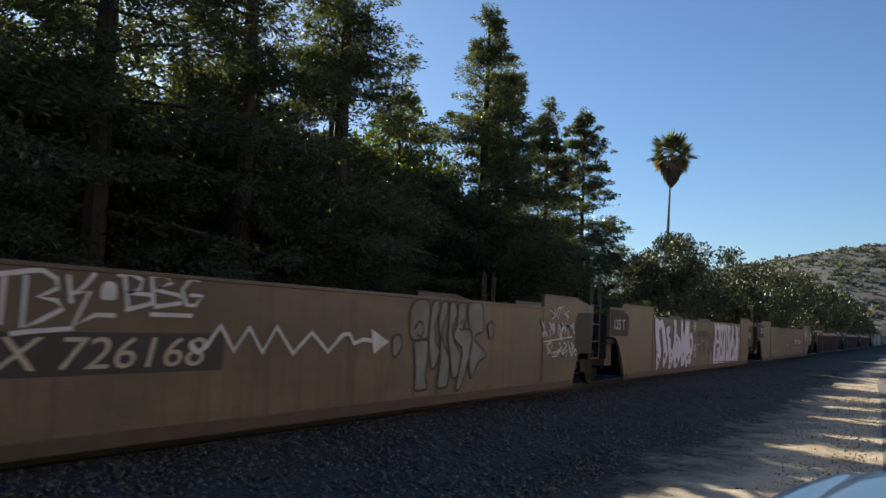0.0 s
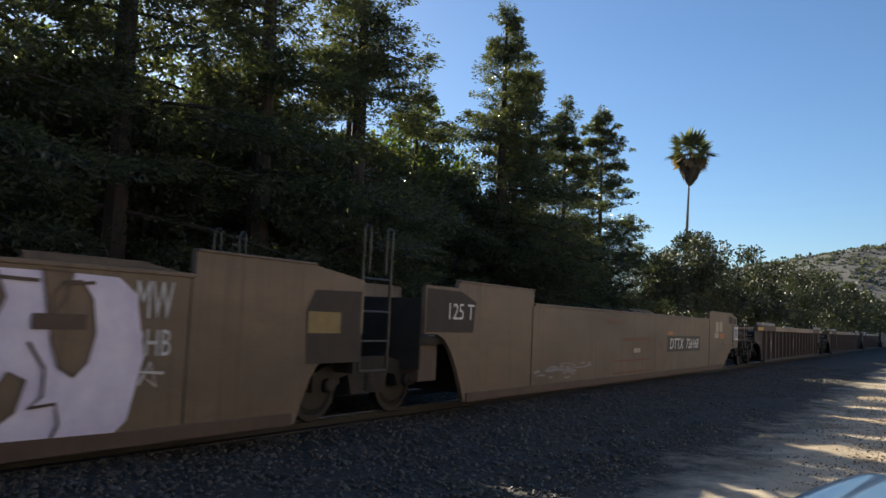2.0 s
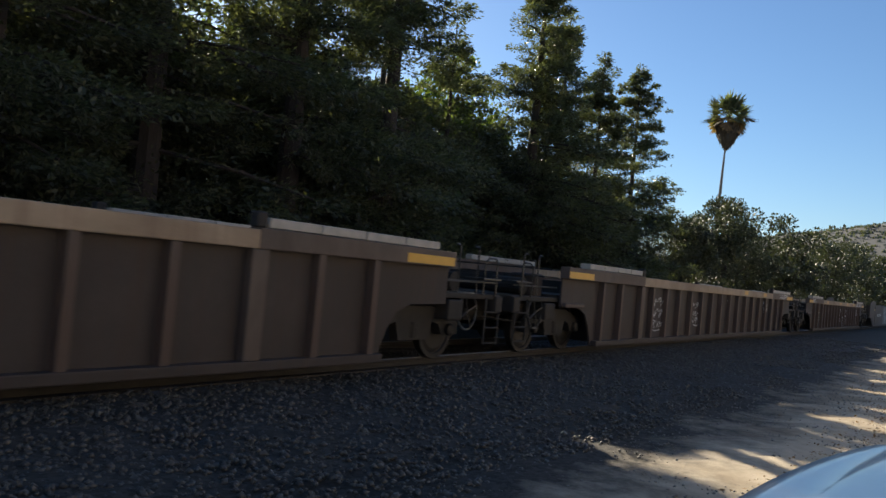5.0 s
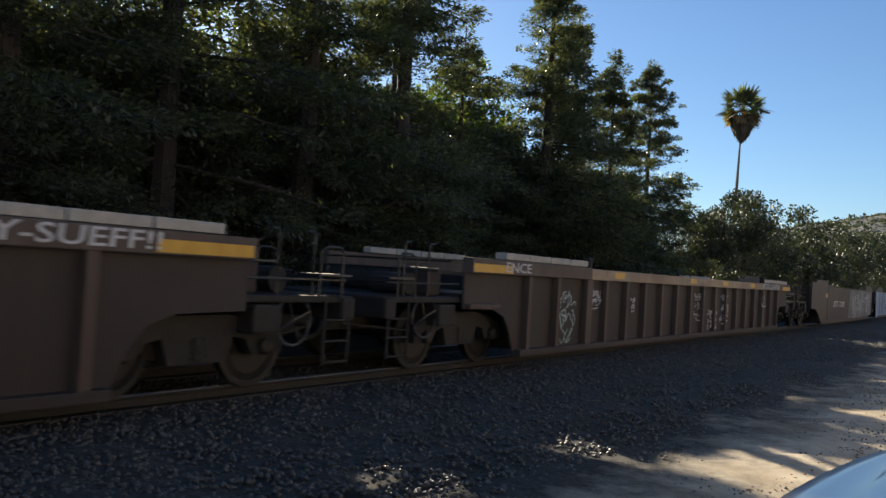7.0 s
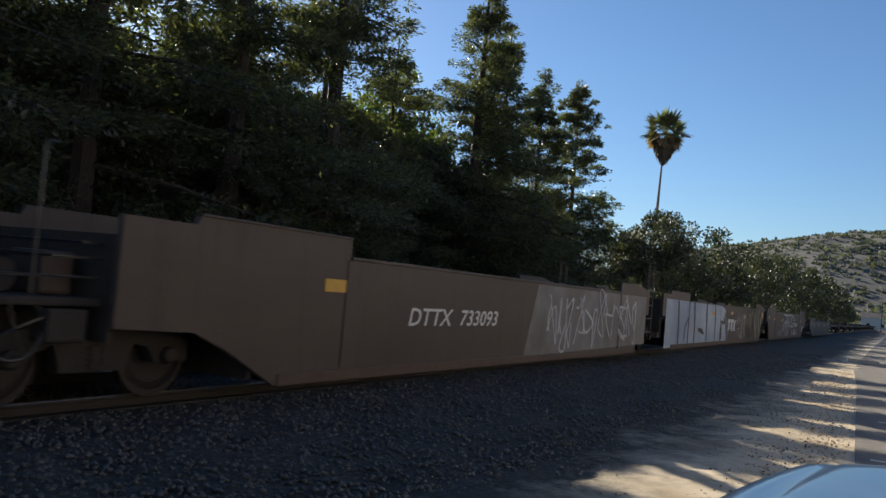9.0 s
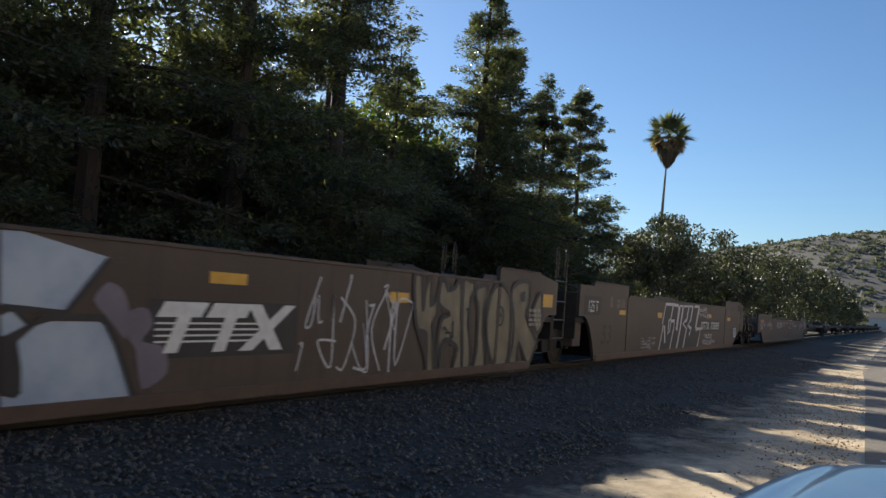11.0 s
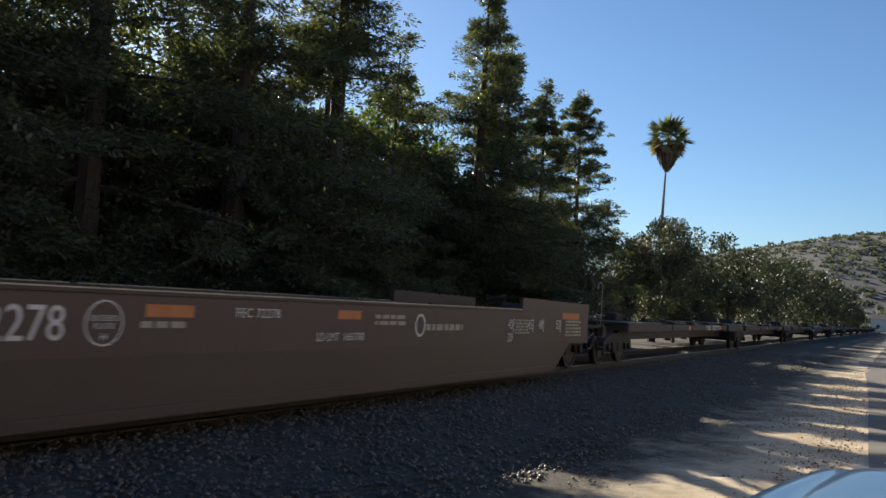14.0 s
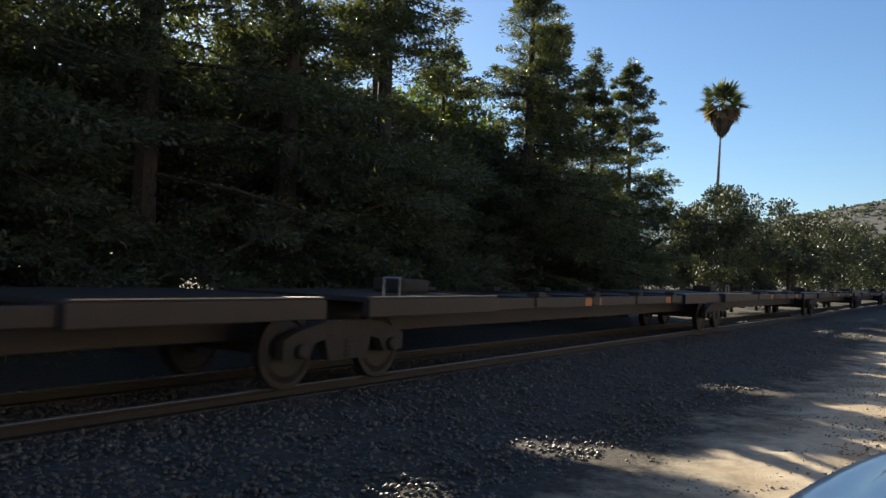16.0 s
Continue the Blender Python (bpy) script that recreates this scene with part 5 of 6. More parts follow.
# the greyed dripping piece on the first unit
pa, pb = Paint(0.001), Paint(0.006)
for pts in (
    [(11.81, 1.05), (11.93, 1.11), (12.03, 1.05), (12.03, 0.92), (11.9, 0.8), (11.82, 0.85)],
    [(12.24, 1.11), (12.23, 1.43), (12.35, 1.58), (12.49, 1.61), (12.68, 1.62), (12.76, 1.51), (12.75, 1.28), (12.71, 1.06), (12.37, 1.03)],
    [(12.37, 1), (12.72, 1.03), (12.76, 0.78), (12.71, 0.5), (12.76, 0.33), (12.44, 0.33), (12.44, 0.62)],
    [(12.82, 1.54), (12.95, 1.62), (13.03, 1.61), (13.04, 1.46), (12.93, 1.26), (12.97, 1), (13.1, 0.88), (13.03, 0.71), (12.89, 0.6), (12.81, 0.83), (12.77, 1.06)],
    [(13.11, 1.58), (13.28, 1.61), (13.29, 1.47), (13.15, 1.23), (13.17, 1), (13.35, 0.82), (13.41, 0.67), (13.36, 0.35), (13.07, 0.34), (13.12, 0.71), (13.11, 1.06), (13.04, 1.29)],
    [(13.37, 1.59), (13.5, 1.61), (13.6, 1.43), (13.45, 1.18), (13.55, 1), (13.75, 0.81), (13.69, 0.51), (13.52, 0.46), (13.41, 0.82), (13.33, 1.06), (13.35, 1.3)],
    [(13.63, 1.58), (13.86, 1.61), (13.89, 1.37), (13.81, 1.22), (14.05, 1.19), (14.13, 1.06), (14.04, 0.74), (13.8, 0.32), (13.63, 0.27), (13.77, 0.69), (13.79, 0.9), (13.55, 1.03), (13.5, 1.12), (13.62, 1.3)],
    [(13.96, 1.6), (14.41, 1.64), (14.51, 1.2), (14.26, 1.13), (14.21, 1.03), (14.65, 0.79), (14.35, 0.67), (14.12, 0.42), (14.04, 0.81), (14.11, 1.06), (13.99, 1.31)],
    [(14.66, 1.27), (14.8, 1.34), (14.87, 1.13), (14.74, 1.06)]):
    q = rounded(pts, 3)
    pa.poly(q)
    pb.stroke(q + q[:1], 0.035)
pb.stroke([(12.35, 1.19), (12.47, 1.3), (12.56, 1.28), (12.61, 1.17), (12.54, 1.07), (12.45, 1.11)], 0.04)
pb.stroke([(13.69, 1.28), (13.79, 1.36), (13.85, 1.25), (13.77, 1.18), (13.68, 1.21)], 0.03)
pa.done("graffiti", A, M["greywash"], "greyed dripping graffiti letter")
pb.done("graffiti_outline", A, M["black"])

sh, fl, ho = Paint(0.001), Paint(0.012), Paint(0.02)
for ch, pts in BUBBLES.items():
    q = rounded([(3.75 + a, z) for a, z in pts])
    sh.stroke(q + q[:1], 0.11)
    fl.poly(q)
for i, (a, z, r_) in enumerate(((4.0, 0.7, 0.05), (4.1, 0.5, 0.07), (4.75, 0.6, 0.09), (5.5, 0.6, 0.06), (5.35, 0.35, 0.06), (6.1, 0.42, 0.1), (6.9, 0.6, 0.06), (7.35, 0.5, 0.07), (7.85, 0.5, 0.06), (6.05, 1.05, 0.07))):
    ho.poly(blob(a, z, r_, r_ * 0.9, 900 + i, 14))
ho.poly(rounded([(7.65, 0.99), (7.77, 1.1), (7.84, 1.05), (7.86, 0.87), (7.8, 0.78), (7.74, 0.75), (7.7, 0.88)], 2))
gloss = Paint(0.03)
for ln in [[(7.56, 1.57), (7.54, 1.34), (7.55, 1.14)], [(7.96, 1.17), (8.03, 1.04), (8.05, 0.87), (8.01, 0.68)], [(7.68, 0.92), (7.69, 0.83), (7.72, 0.76)]]:
    gloss.stroke(ln, 0.035)
gloss.done("graffiti_highlight", B, M["white"])
rd = Paint(0.022)
for q in [[(7.71, 0.57), (7.69, 0.55), (7.63, 0.54), (7.57, 0.54), (7.51, 0.56), (7.49, 0.59), (7.5, 0.61), (7.56, 0.63), (7.63, 0.62), (7.68, 0.6)], [(7.54, 0.48), (7.52, 0.45), (7.48, 0.45), (7.43, 0.46), (7.41, 0.49), (7.43, 0.51), (7.47, 0.52), (7.52, 0.5)]]:
    rd.poly(q)
rd.done("graffiti_detail", B, M["ghost"])
# the second word: five block letters parted by cuts that show the car's paint
fl.poly([(11.24, 1.63), (11.48, 1.63), (11.53, 1.49), (11.65, 1.62), (12.06, 1.62), (12.17, 1.5), (12.34, 1.61), (12.59, 1.62), (12.68, 1.54), (12.81, 1.62), (13.04, 1.6), (13.37, 1.59), (13.66, 1.58), (14.07, 1.58), (14.69, 1.58), (14.92, 1.58), (15.37, 1.57), (15.57, 1.43), (15.69, 0.87), (15.55, 0.32), (15.31, 0.13), (13.03, 0.13), (11.98, 0.14), (11.15, 0.15), (11.1, 0.47), (11.17, 0.86), (11.36, 1.13)])
cut = Paint(0.016)
round_cuts = [blob(11.80, 1.23, 0.16, 0.17, 5, 14), blob(12.43, 1.23, 0.07, 0.14, 5, 14), blob(12.40, 0.63, 0.12, 0.15, 5, 14)]
left_cuts = [[(11.51, 0.79), (11.61, 0.91), (11.78, 0.92), (12.1, 0.84), (11.96, 0.79), (11.68, 0.77), (11.65, 0.57), (11.58, 0.41), (11.49, 0.39), (11.4, 0.48), (11.43, 0.69)], [(12.67, 1.27), (13.0, 1.54), (12.92, 1.37), (12.82, 1.06), (12.67, 0.77), (12.58, 0.71), (12.62, 0.97)], [(13.06, 1.37), (13.18, 1.37), (13.28, 0.82), (13.24, 0.43), (13.18, 0.15), (13.1, 0.15), (13.15, 0.75)], [(13.41, 1.56), (13.52, 1.49), (13.62, 0.82), (13.54, 0.59), (13.44, 0.7), (13.49, 1.14)]]
right_cuts = [[(14.06, 1.57), (14.25, 1.57), (14.34, 1.36), (14.24, 1.1), (14.13, 0.94), (14.02, 1.23)], [(14.22, 0.53), (14.41, 0.78), (14.56, 0.71), (14.49, 0.47), (14.21, 0.28)], [(14.64, 1.59), (14.92, 1.58), (14.86, 1.37), (14.72, 1.15)], [(14.74, 1.4), (14.83, 1.5), (14.99, 1.52), (15.11, 1.37), (15.16, 1.08), (15.1, 0.84), (14.98, 0.72), (14.84, 0.8), (14.75, 1.03)]]
for q in round_cuts + left_cuts + right_cuts:
    cut.poly(q)
    ho.stroke(q + q[:1], 0.02)
cut.done("graffiti_detail", B, M["tan"])
for ln in [[(11.36, 1.13), (11.67, 1.16)], [(12.15, 1.48), (12.23, 1.15), (12.22, 1.02), (12.06, 0.84), (12.12, 0.7), (12.13, 0.52), (11.98, 0.15)], [(12.57, 0.69), (12.78, 0.7), (12.88, 0.45), (12.79, 0.14)], [(13.76, 1.58), (13.83, 1.14), (13.94, 0.69), (13.81, 0.28), (13.67, 0.1)], [(14.27, 1.51), (14.61, 1.5)], [(14.56, 1.01), (14.71, 0.8), (14.71, 0.58), (14.59, 0.49), (14.83, 0.51), (14.87, 0.34), (14.77, 0.16)], [(14.85, 1.48), (15.12, 1.51)], [(11.14, 0.28), (12.47, 0.27), (15.5, 0.21)]]:
    ho.stroke(ln, 0.03)
Paint(0.032).rect(14.57, 15.06, 1.11, 1.24).done("reflector_sheet", B, M["rusthole"], "grimed brown sheeting")
sh.done("graffiti_outline", B, M["black"])
fl.done("graffiti", B, M["lav"], "large lavender bubble graffiti letter")
ho.done("graffiti_detail", B, M["rusthole"])
w = Paint(0.002, True)
w.word("BHB", 8.20, 8.57, 1.36, 1.61, 0, 0.014).word("SURGE", 8.25, 8.62, 0.67, 0.90, 0, 0.014).word("SUKIT", 8.24, 8.62, 0.48, 0.63, 0, 0.014)
w.stroke([(8.28, 1.31), (8.42, 1.33), (8.56, 1.3)], 0.02)
for ln in [[(10.67, 0.46), (10.73, 0.58), (10.81, 0.61), (10.86, 0.48), (10.71, 0.3), (10.62, 0.19), (10.77, 0.2), (10.89, 0.22)], [(10.85, 0.6), (10.96, 0.54), (10.96, 0.34), (10.89, 0.17), (10.82, 0.19), (10.78, 0.39), (10.85, 0.58)]]:
    w.stroke(ln, 0.03)
w.word("MW", 34.22 - b0, 34.64 - b0, 1.22, 1.56).word("BHB", 34.22 - b0, 34.64 - b0, 0.88, 1.12)
w.stroke([(34.3 - b0, 0.62), (34.42 - b0, 0.82), (34.5 - b0, 0.6), (34.28 - b0, 0.74), (34.58 - b0, 0.72)], 0.03)
w.word("125 T", 18.95 - b0, 19.75 - b0, 1.28, 1.52)
w.done("graffiti", B, M["chalk"], "white sprayed tags")
gl = Paint(0.001)
for q in [[(8.75, 1.14), (9.35, 1.14), (9.33, 1.34), (8.73, 1.33)], [(8.99, 0.66), (9.17, 0.66), (9.12, 1.14), (8.94, 1.14)], [(9.4, 1.13), (10.17, 1.14), (10.15, 1.35), (9.38, 1.33)], [(9.63, 0.66), (9.84, 0.65), (9.79, 1.14), (9.58, 1.14)], [(10.17, 1.33), (10.3, 1.33), (11.36, 0.52), (11.15, 0.53)], [(11.07, 1.35), (11.28, 1.36), (10.43, 0.56), (10.26, 0.57)]]:
    gl.poly(q)
Paint(0.003).stroke([(8.36, 1.08), (8.52, 1.05), (8.69, 0.97), (8.86, 0.9), (9.04, 0.87), (9.25, 0.93), (9.47, 1.0), (9.67, 1.02), (9.92, 1.0), (10.19, 0.9), (10.52, 0.82), (10.76, 0.84), (11.01, 0.89)], 0.06).done("spray_line", B, M["greywash"], "faint grey sprayed wavy line")
gl.done("faded_logo", B, M["fadedlogo"])
Paint(0.001).rect(36.6 - b0, 37.2 - b0, 1.1, 1.35).done("reflector_sheet", B, M["dullyellow"], "grimy yellow sheeting")

# dark end panels, and load stencil panels carried out to the unit ends
for e, a, c in ((A, 18.75, 19.75), (B, 17.95, 18.95)):
    Paint(0.0005).poly([(a, 0.75), (c, 0.75), (c, 1.62), (a + 0.1, 1.6), (a - 0.05, 1.35)]).done("end_panel", e, M["darkpatch"], "dark end panel")
Paint(0.0005).poly([(0.03, 1.13), (1.4, 1.13), (1.45, 1.6), (1.0, 1.74), (0.03, 1.75)]).done("number_panel", B, M["darkpatch"], "black stencil panel")
# C: numbers and stencils
c0 = 39.1
Paint().rect(51.05 - c0, 54.5 - c0, 0.70, 1.12).done("number_panel", C, M["black"])
Paint(0.0018).poly([(0.03, 1.13), (1.4, 1.13), (1.46, 1.6), (1.0, 1.74), (0.03, 1.75)]).done("number_panel", C, M["darkpatch"])
w = Paint(0.002)
w.word("DTTX", 51.35 - c0, 52.65 - c0, 0.77, 1.05, 0.25, 0.012).word("726168", 52.95 - c0, 54.3 - c0, 0.77, 1.05, 0.25, 0.012).word("125 T", 39.75 - c0, 40.5 - c0, 1.32, 1.56)
w.done("number_lettering", C, M["white"], "white italic numbers")
w = Paint(0.001)
small_print(w, 46.4 - c0, 47.3 - c0, 1.36, 1.48, 2, 3)
small_print(w, 47.5 - c0, 49.6 - c0, 0.96, 1.06, 1, 4)
w.word("A", 50.25 - c0, 50.6 - c0, 0.78, 1.02)
w.stroke([(49.75 - c0 + 0.2 * math.cos(i * 0.42), 0.95 + 0.2 * math.sin(i * 0.42)) for i in range(16)], 0.03)
w.stroke([(46.9 - c0, 0.28), (49.7 - c0, 0.28), (49.7 - c0, 0.55), (46.9 - c0, 0.55), (46.9 - c0, 0.28)], 0.035)
w.done("stencil", C, M["ghost"], "faded dark stencil lettering")
w = Paint(0.002)
w.rect(56.47 - c0, 56.87 - c0, 1.25, 1.58).rect(56.99 - c0, 57.40 - c0, 1.27, 1.59).rect(56.34 - c0, 56.89 - c0, 1.07, 1.23)
w.rect(48.3 - c0, 48.8 - c0, 0.72, 0.82)
w.done("placard", C, M["cream"], "blank pale placards")
smear(C, 3.63, 6.53, 0.3, 0.62, 71)
Paint(0.001).rect(51.1 - c0, 51.6 - c0, 1.14, 1.24).rect(57.07 - c0, 57.70 - c0, 1.05, 1.22).done("reflector_sheet", C, M["orange"])
bm = bmesh.new()
for q in ((59.15, 59.22, 1.0, 1.45), (59.63, 59.70, 1.0, 1.45), (59.22, 59.63, 1.0, 1.06), (59.22, 59.63, 1.39, 1.45), (59.40, 59.44, 1.06, 1.39)):
    box(bm, HALF + 0.003, HALF + 0.03, q[0] - c0, q[1] - c0, q[2], q[3])
part("placard_frame", bm, M["white"], C, "white steel placard frame")

# three ribbed cars
D1 = ribbed_car(63.55, 83.6, 1, [(3.0, 3.75, 0.56, 1.25, 11), (9.3, 9.8, 0.6, 1.1, 12)])
Paint(-0.117).rect(4.45, 4.8, 0.45, 0.68).done("placard", D1, M["ghost"])
E1 = ribbed_car(87.5, 109.4, 2, [(5.0, 5.9, 0.4, 1.15, 27), (8.3, 9.2, 0.5, 1.1, 13), (11.85, 12.3, 0.9, 1.22, 14), (16.85, 17.5, 0.88, 1.25, 15)], (13.6, 16.4))
F1 = ribbed_car(113.5, 134.75, 3, [(4.25, 4.85, 0.87, 1.2, 17), (6.35, 6.6, 0.8, 1.05, 18), (10.6, 11.4, 0.55, 1.2, 19), (11.7, 12.55, 0.22, 0.78, 20), (12.8, 13.6, 0.42, 1.2, 21)], (5.2, 9.9, 12.7, 15.7))
w = Paint(0.001)
w.letters = True
w.word("Y-SUEFF!!", 19.2, 20.75, 1.4, 1.565, 0.1, 0.012)
w.done("graffiti", E1, M["chalk"])
cy = Paint(-0.117)
cy.scrawl(2.95, 3.7, 0.85, 1.15, 61, 0.022, 4).scrawl(2.8, 3.75, 0.5, 0.82, 62, 0.026, 5).scrawl(2.95, 3.6, 0.2, 0.46, 63, 0.022, 3)
cy.done("graffiti", F1, M["cyanspray"], "pale cyan sprayed tags")
w = Paint(0.001)
w.letters = True
w.word("ENCE", 0.95, 1.76, 1.4, 1.55, 0, 0.012)
w.word("BOSN.LAWOR", 17.24, 19.6, 1.385, 1.565, -0.15, 0.014)
w.stroke([(17.25, 0.84), (17.42, 1.2), (17.65, 0.83), (17.2, 0.85)], 0.045).stroke([(17.1, 1.15), (17.12, 0.95), (17.25, 0.84)], 0.04)
w.done("graffiti", F1, M["chalk"])

# red-brown units
G = smooth_car("brown_well_car", 138.9, 157.2, "brown", "red-brown well car half covered in pale painted panels", "brown well cars", gear0=1.75)
H = smooth_car("brown_well_car", 158.8, 180.05, "brown", "red-brown well car with a long pale-blue mural and graffiti", "brown well cars", t0=False)
I = smooth_car("brown_well_car", 181.4, 202.2, "brown", "red-brown well car with dark block graffiti edged in white", "brown well cars", t0=False, gear1=1.75, climb=4.13)
g0 = 138.9
Paint(0.001).poly([(148.4 - g0, 0.2), (156.9 - g0, 0.3), (156.9 - g0, 1.6), (148.9 - g0, 1.6)]).done("mural", G, M["greywash"], "greyed pale mural panel")
Paint(0.012).scrawl(149.5 - g0, 156.0 - g0, 0.35, 1.5, 40, 0.05, 12).done("graffiti", G, M["chalk"])
Paint(0.002).word("DTTX", 144.1 - g0, 145.4 - g0, 0.78, 1.04, 0.25, 0.012).word("733093", 145.7 - g0, 147.1 - g0, 0.78, 1.04, 0.25, 0.012).done("number_lettering", G, M["white"])
Paint(0.001).rect(142.0 - g0, 142.5 - g0, 1.2, 1.36).done("reflector_sheet", G, M["yellow"])

h0 = 158.8
mu, mo = Paint(0.001), Paint(0.012)
mu.poly([(0.4, 0.12), (9.3, 0.12), (9.3, 1.62), (0.4, 1.64)])
for a in (160.9, 163.3, 165.4, 167.0):
    mo.poly([(a - h0, 0.14), (a + 0.12 - h0, 0.14), (a + 0.1 - h0, 0.9), (a - 0.05 - h0, 1.62), (a - 0.22 - h0, 1.62), (a - 0.05 - h0, 0.9)])
mo.poly([(5.1, 0.75), (5.8, 0.72), (6.2, 0.55), (6.1, 0.48), (5.4, 0.6), (5.1, 0.62)])
mo.stroke([(3.0, 0.3), (3.1, 0.8), (3.5, 1.1)], 0.08)
mu.poly([(9.33, 1.61), (9.52, 1.62), (10.36, 1.47), (10.2, 1.22), (10.01, 0.99), (9.89, 0.98), (9.51, 1), (9.39, 1.02)])
mu.poly([(9.4, 0.94), (9.51, 0.99), (9.64, 0.87), (9.42, 0.77)])
mu.poly([(9.56, 0.73), (9.72, 0.87), (9.85, 0.9), (10.32, 0.9), (10.42, 0.85), (10.61, 0.49), (10.79, 0.09), (10.21, 0.13), (9.49, 0.09), (9.47, 0.31), (9.59, 0.28), (9.63, 0.35)])
mo.stroke([(9.39, 1.01), (9.51, 1), (9.65, 0.87), (9.51, 0.77), (9.42, 0.75)], 0.06)
mo.stroke([(9.51, 1), (9.97, 0.97), (10.35, 1.45)], 0.06)
mo.stroke([(9.69, 0.89), (9.84, 0.94), (10.35, 0.94), (10.53, 0.69), (10.82, 0.09)], 0.06)
mo.poly([(9.42, 0.74), (9.55, 0.75), (9.61, 0.53), (9.63, 0.32), (9.57, 0.28), (9.46, 0.36)])
la = Paint(0.0015)
la.poly(rounded([(10.24, 1.09), (10.37, 1.25), (10.53, 1.2), (10.63, 1.03), (10.63, 0.74), (10.44, 0.9)], 3)).poly(rounded([(10.6, 0.95), (10.71, 1.03), (10.85, 1.02), (10.92, 0.87), (10.81, 0.72), (11.09, 0.66), (11.15, 0.41), (10.86, 0.27), (10.75, 0.64), (10.66, 0.74)], 3))
la.done("spray_patch", H, M["dustlav"], "dusty lavender spray patch")
mu.done("mural", H, M["paleblue"], "pale blue and white mural lettering")
mo.done("mural_outline", H, M["black"])
Paint(0.001).rect(169.65 - h0, 171.85 - h0, 0.55, 1.12).done("logo_panel", H, M["black"])
lg = Paint(0.002)
for a in (169.75, 170.4):
    lg.poly([(a - h0, 0.95), (a + 0.1 - h0, 1.1), (a + 0.68 - h0, 1.1), (a + 0.58 - h0, 0.95)]).poly([(a + 0.12 - h0, 0.6), (a + 0.3 - h0, 0.6), (a + 0.45 - h0, 0.95), (a + 0.27 - h0, 0.95)])
lg.poly([(171.0 - h0, 1.1), (171.22 - h0, 1.1), (171.62 - h0, 0.6), (171.4 - h0, 0.6)]).poly([(171.6 - h0, 1.1), (171.8 - h0, 1.1), (171.12 - h0, 0.6), (170.9 - h0, 0.6)])
for z in (0.7, 0.76, 0.82, 0.88):
    lg.rect(169.75 - h0, 171.2 - h0, z, z + 0.02)
lg.done("logo", H, M["white"], "white slanted block logo")
Paint(0.002).rect(166.3 - h0, 166.9 - h0, 1.22, 1.36).rect(170.4 - h0, 170.95 - h0, 1.3, 1.42).rect(173.8 - h0, 174.3 - h0, 1.2, 1.34).rect(179.3 - h0, 179.8 - h0, 1.25, 1.5).done("reflector_sheet", H, M["yellow"])
Paint(0.002).scrawl(171.9 - h0, 174.4 - h0, 0.3, 1.55, 44, 0.035, 7).done("graffiti", H, M["chalk"])
pg, pk = Paint(0.001), Paint(0.012)
for pts in (
        [(17.12, 1.57), (17.37, 1.6), (17.53, 1.59), (17.56, 1.44), (17.43, 1.33), (17.46, 0.8), (17.57, 0.37), (17.53, 0.2), (17.27, 0.2)],
        [(17.59, 1.5), (17.96, 1.57), (18.05, 1.39), (17.94, 1.17), (17.94, 0.79), (18.1, 0.39), (18.1, 0.17), (17.68, 0.16), (17.75, 0.51), (17.71, 1.16), (17.61, 1.32)],
        [(19.19, 0.87), (19.18, 0.57), (19.07, 0.32), (18.89, 0.17), (18.68, 0.13), (18.46, 0.2), (18.27, 0.37), (18.13, 0.6), (18.06, 0.87), (18.06, 1.14), (18.14, 1.37), (18.29, 1.54), (18.5, 1.61), (18.72, 1.57), (18.93, 1.42), (19.1, 1.18)],
        [(19, 1.54), (19.41, 1.7), (19.82, 1.68), (19.82, 1.32), (19.69, 1.08), (20.25, 0.63), (20.3, 0.56), (20.02, 0.2), (19.85, 0.2), (19.46, 0.57), (19.42, 0.16), (19.09, 0.09), (19.05, 0.9)],
        [(20, 1.17), (20.36, 1.53), (20.5, 0.9), (20.24, 0.75)],
        [(15.59, 1.59), (15.84, 1.6), (15.91, 1.09), (15.93, 1.39), (16.02, 1.58), (16.11, 1.58), (16.13, 1.17), (16.29, 1.32), (16.33, 1.05), (16.24, 0.91), (16.36, 0.3), (16.36, 0.16), (16.13, 0.16), (16.06, 0.74), (15.82, 0.8), (15.71, 0.97)],
        [(16.38, 1.57), (16.53, 1.56), (16.64, 1.44), (16.85, 1.48), (16.94, 1.58), (17.04, 1.55), (17.1, 1.4), (17.13, 1.02), (17.18, 0.83), (17.22, 0.56), (17.24, 0.17), (16.94, 0.17), (17.06, 0.51), (16.89, 0.6), (16.67, 0.66), (16.53, 0.58), (16.47, 0.17), (16.4, 0.59), (16.48, 0.98), (16.74, 1.06), (16.55, 1.11), (16.35, 1.23)]):
    q = rounded(pts, 3)
    pg.poly(q)
    pk.stroke(list(q) + [q[0]], 0.085)
pk.stroke([(18.57 + (0.03 + 0.01 * j) * math.cos(j * 0.6), 1.02 + (0.04 + 0.012 * j) * math.sin(j * 0.6)) for j in range(16)], 0.035)
pk.poly(blob(19.5, 1.42, 0.09, 0.1, 176, 14))
pk.poly([(15.78, 0.74), (16.04, 0.76), (16.09, 0.36)])
pk.stroke([(16.53, 0.81), (16.58, 0.86), (16.66, 0.81), (16.63, 0.76), (16.71, 0.78), (16.81, 0.76), (16.79, 0.65), (16.7, 0.68)], 0.045)
pk.stroke([(16.86, 0.95), (16.87, 0.68)], 0.045)
pk.stroke([(17.26, 1.14), (17.36, 1.15), (17.4, 0.8)], 0.05)
pg.done("graffiti", H, M["palegreen"], "pale olive bubble graffiti")
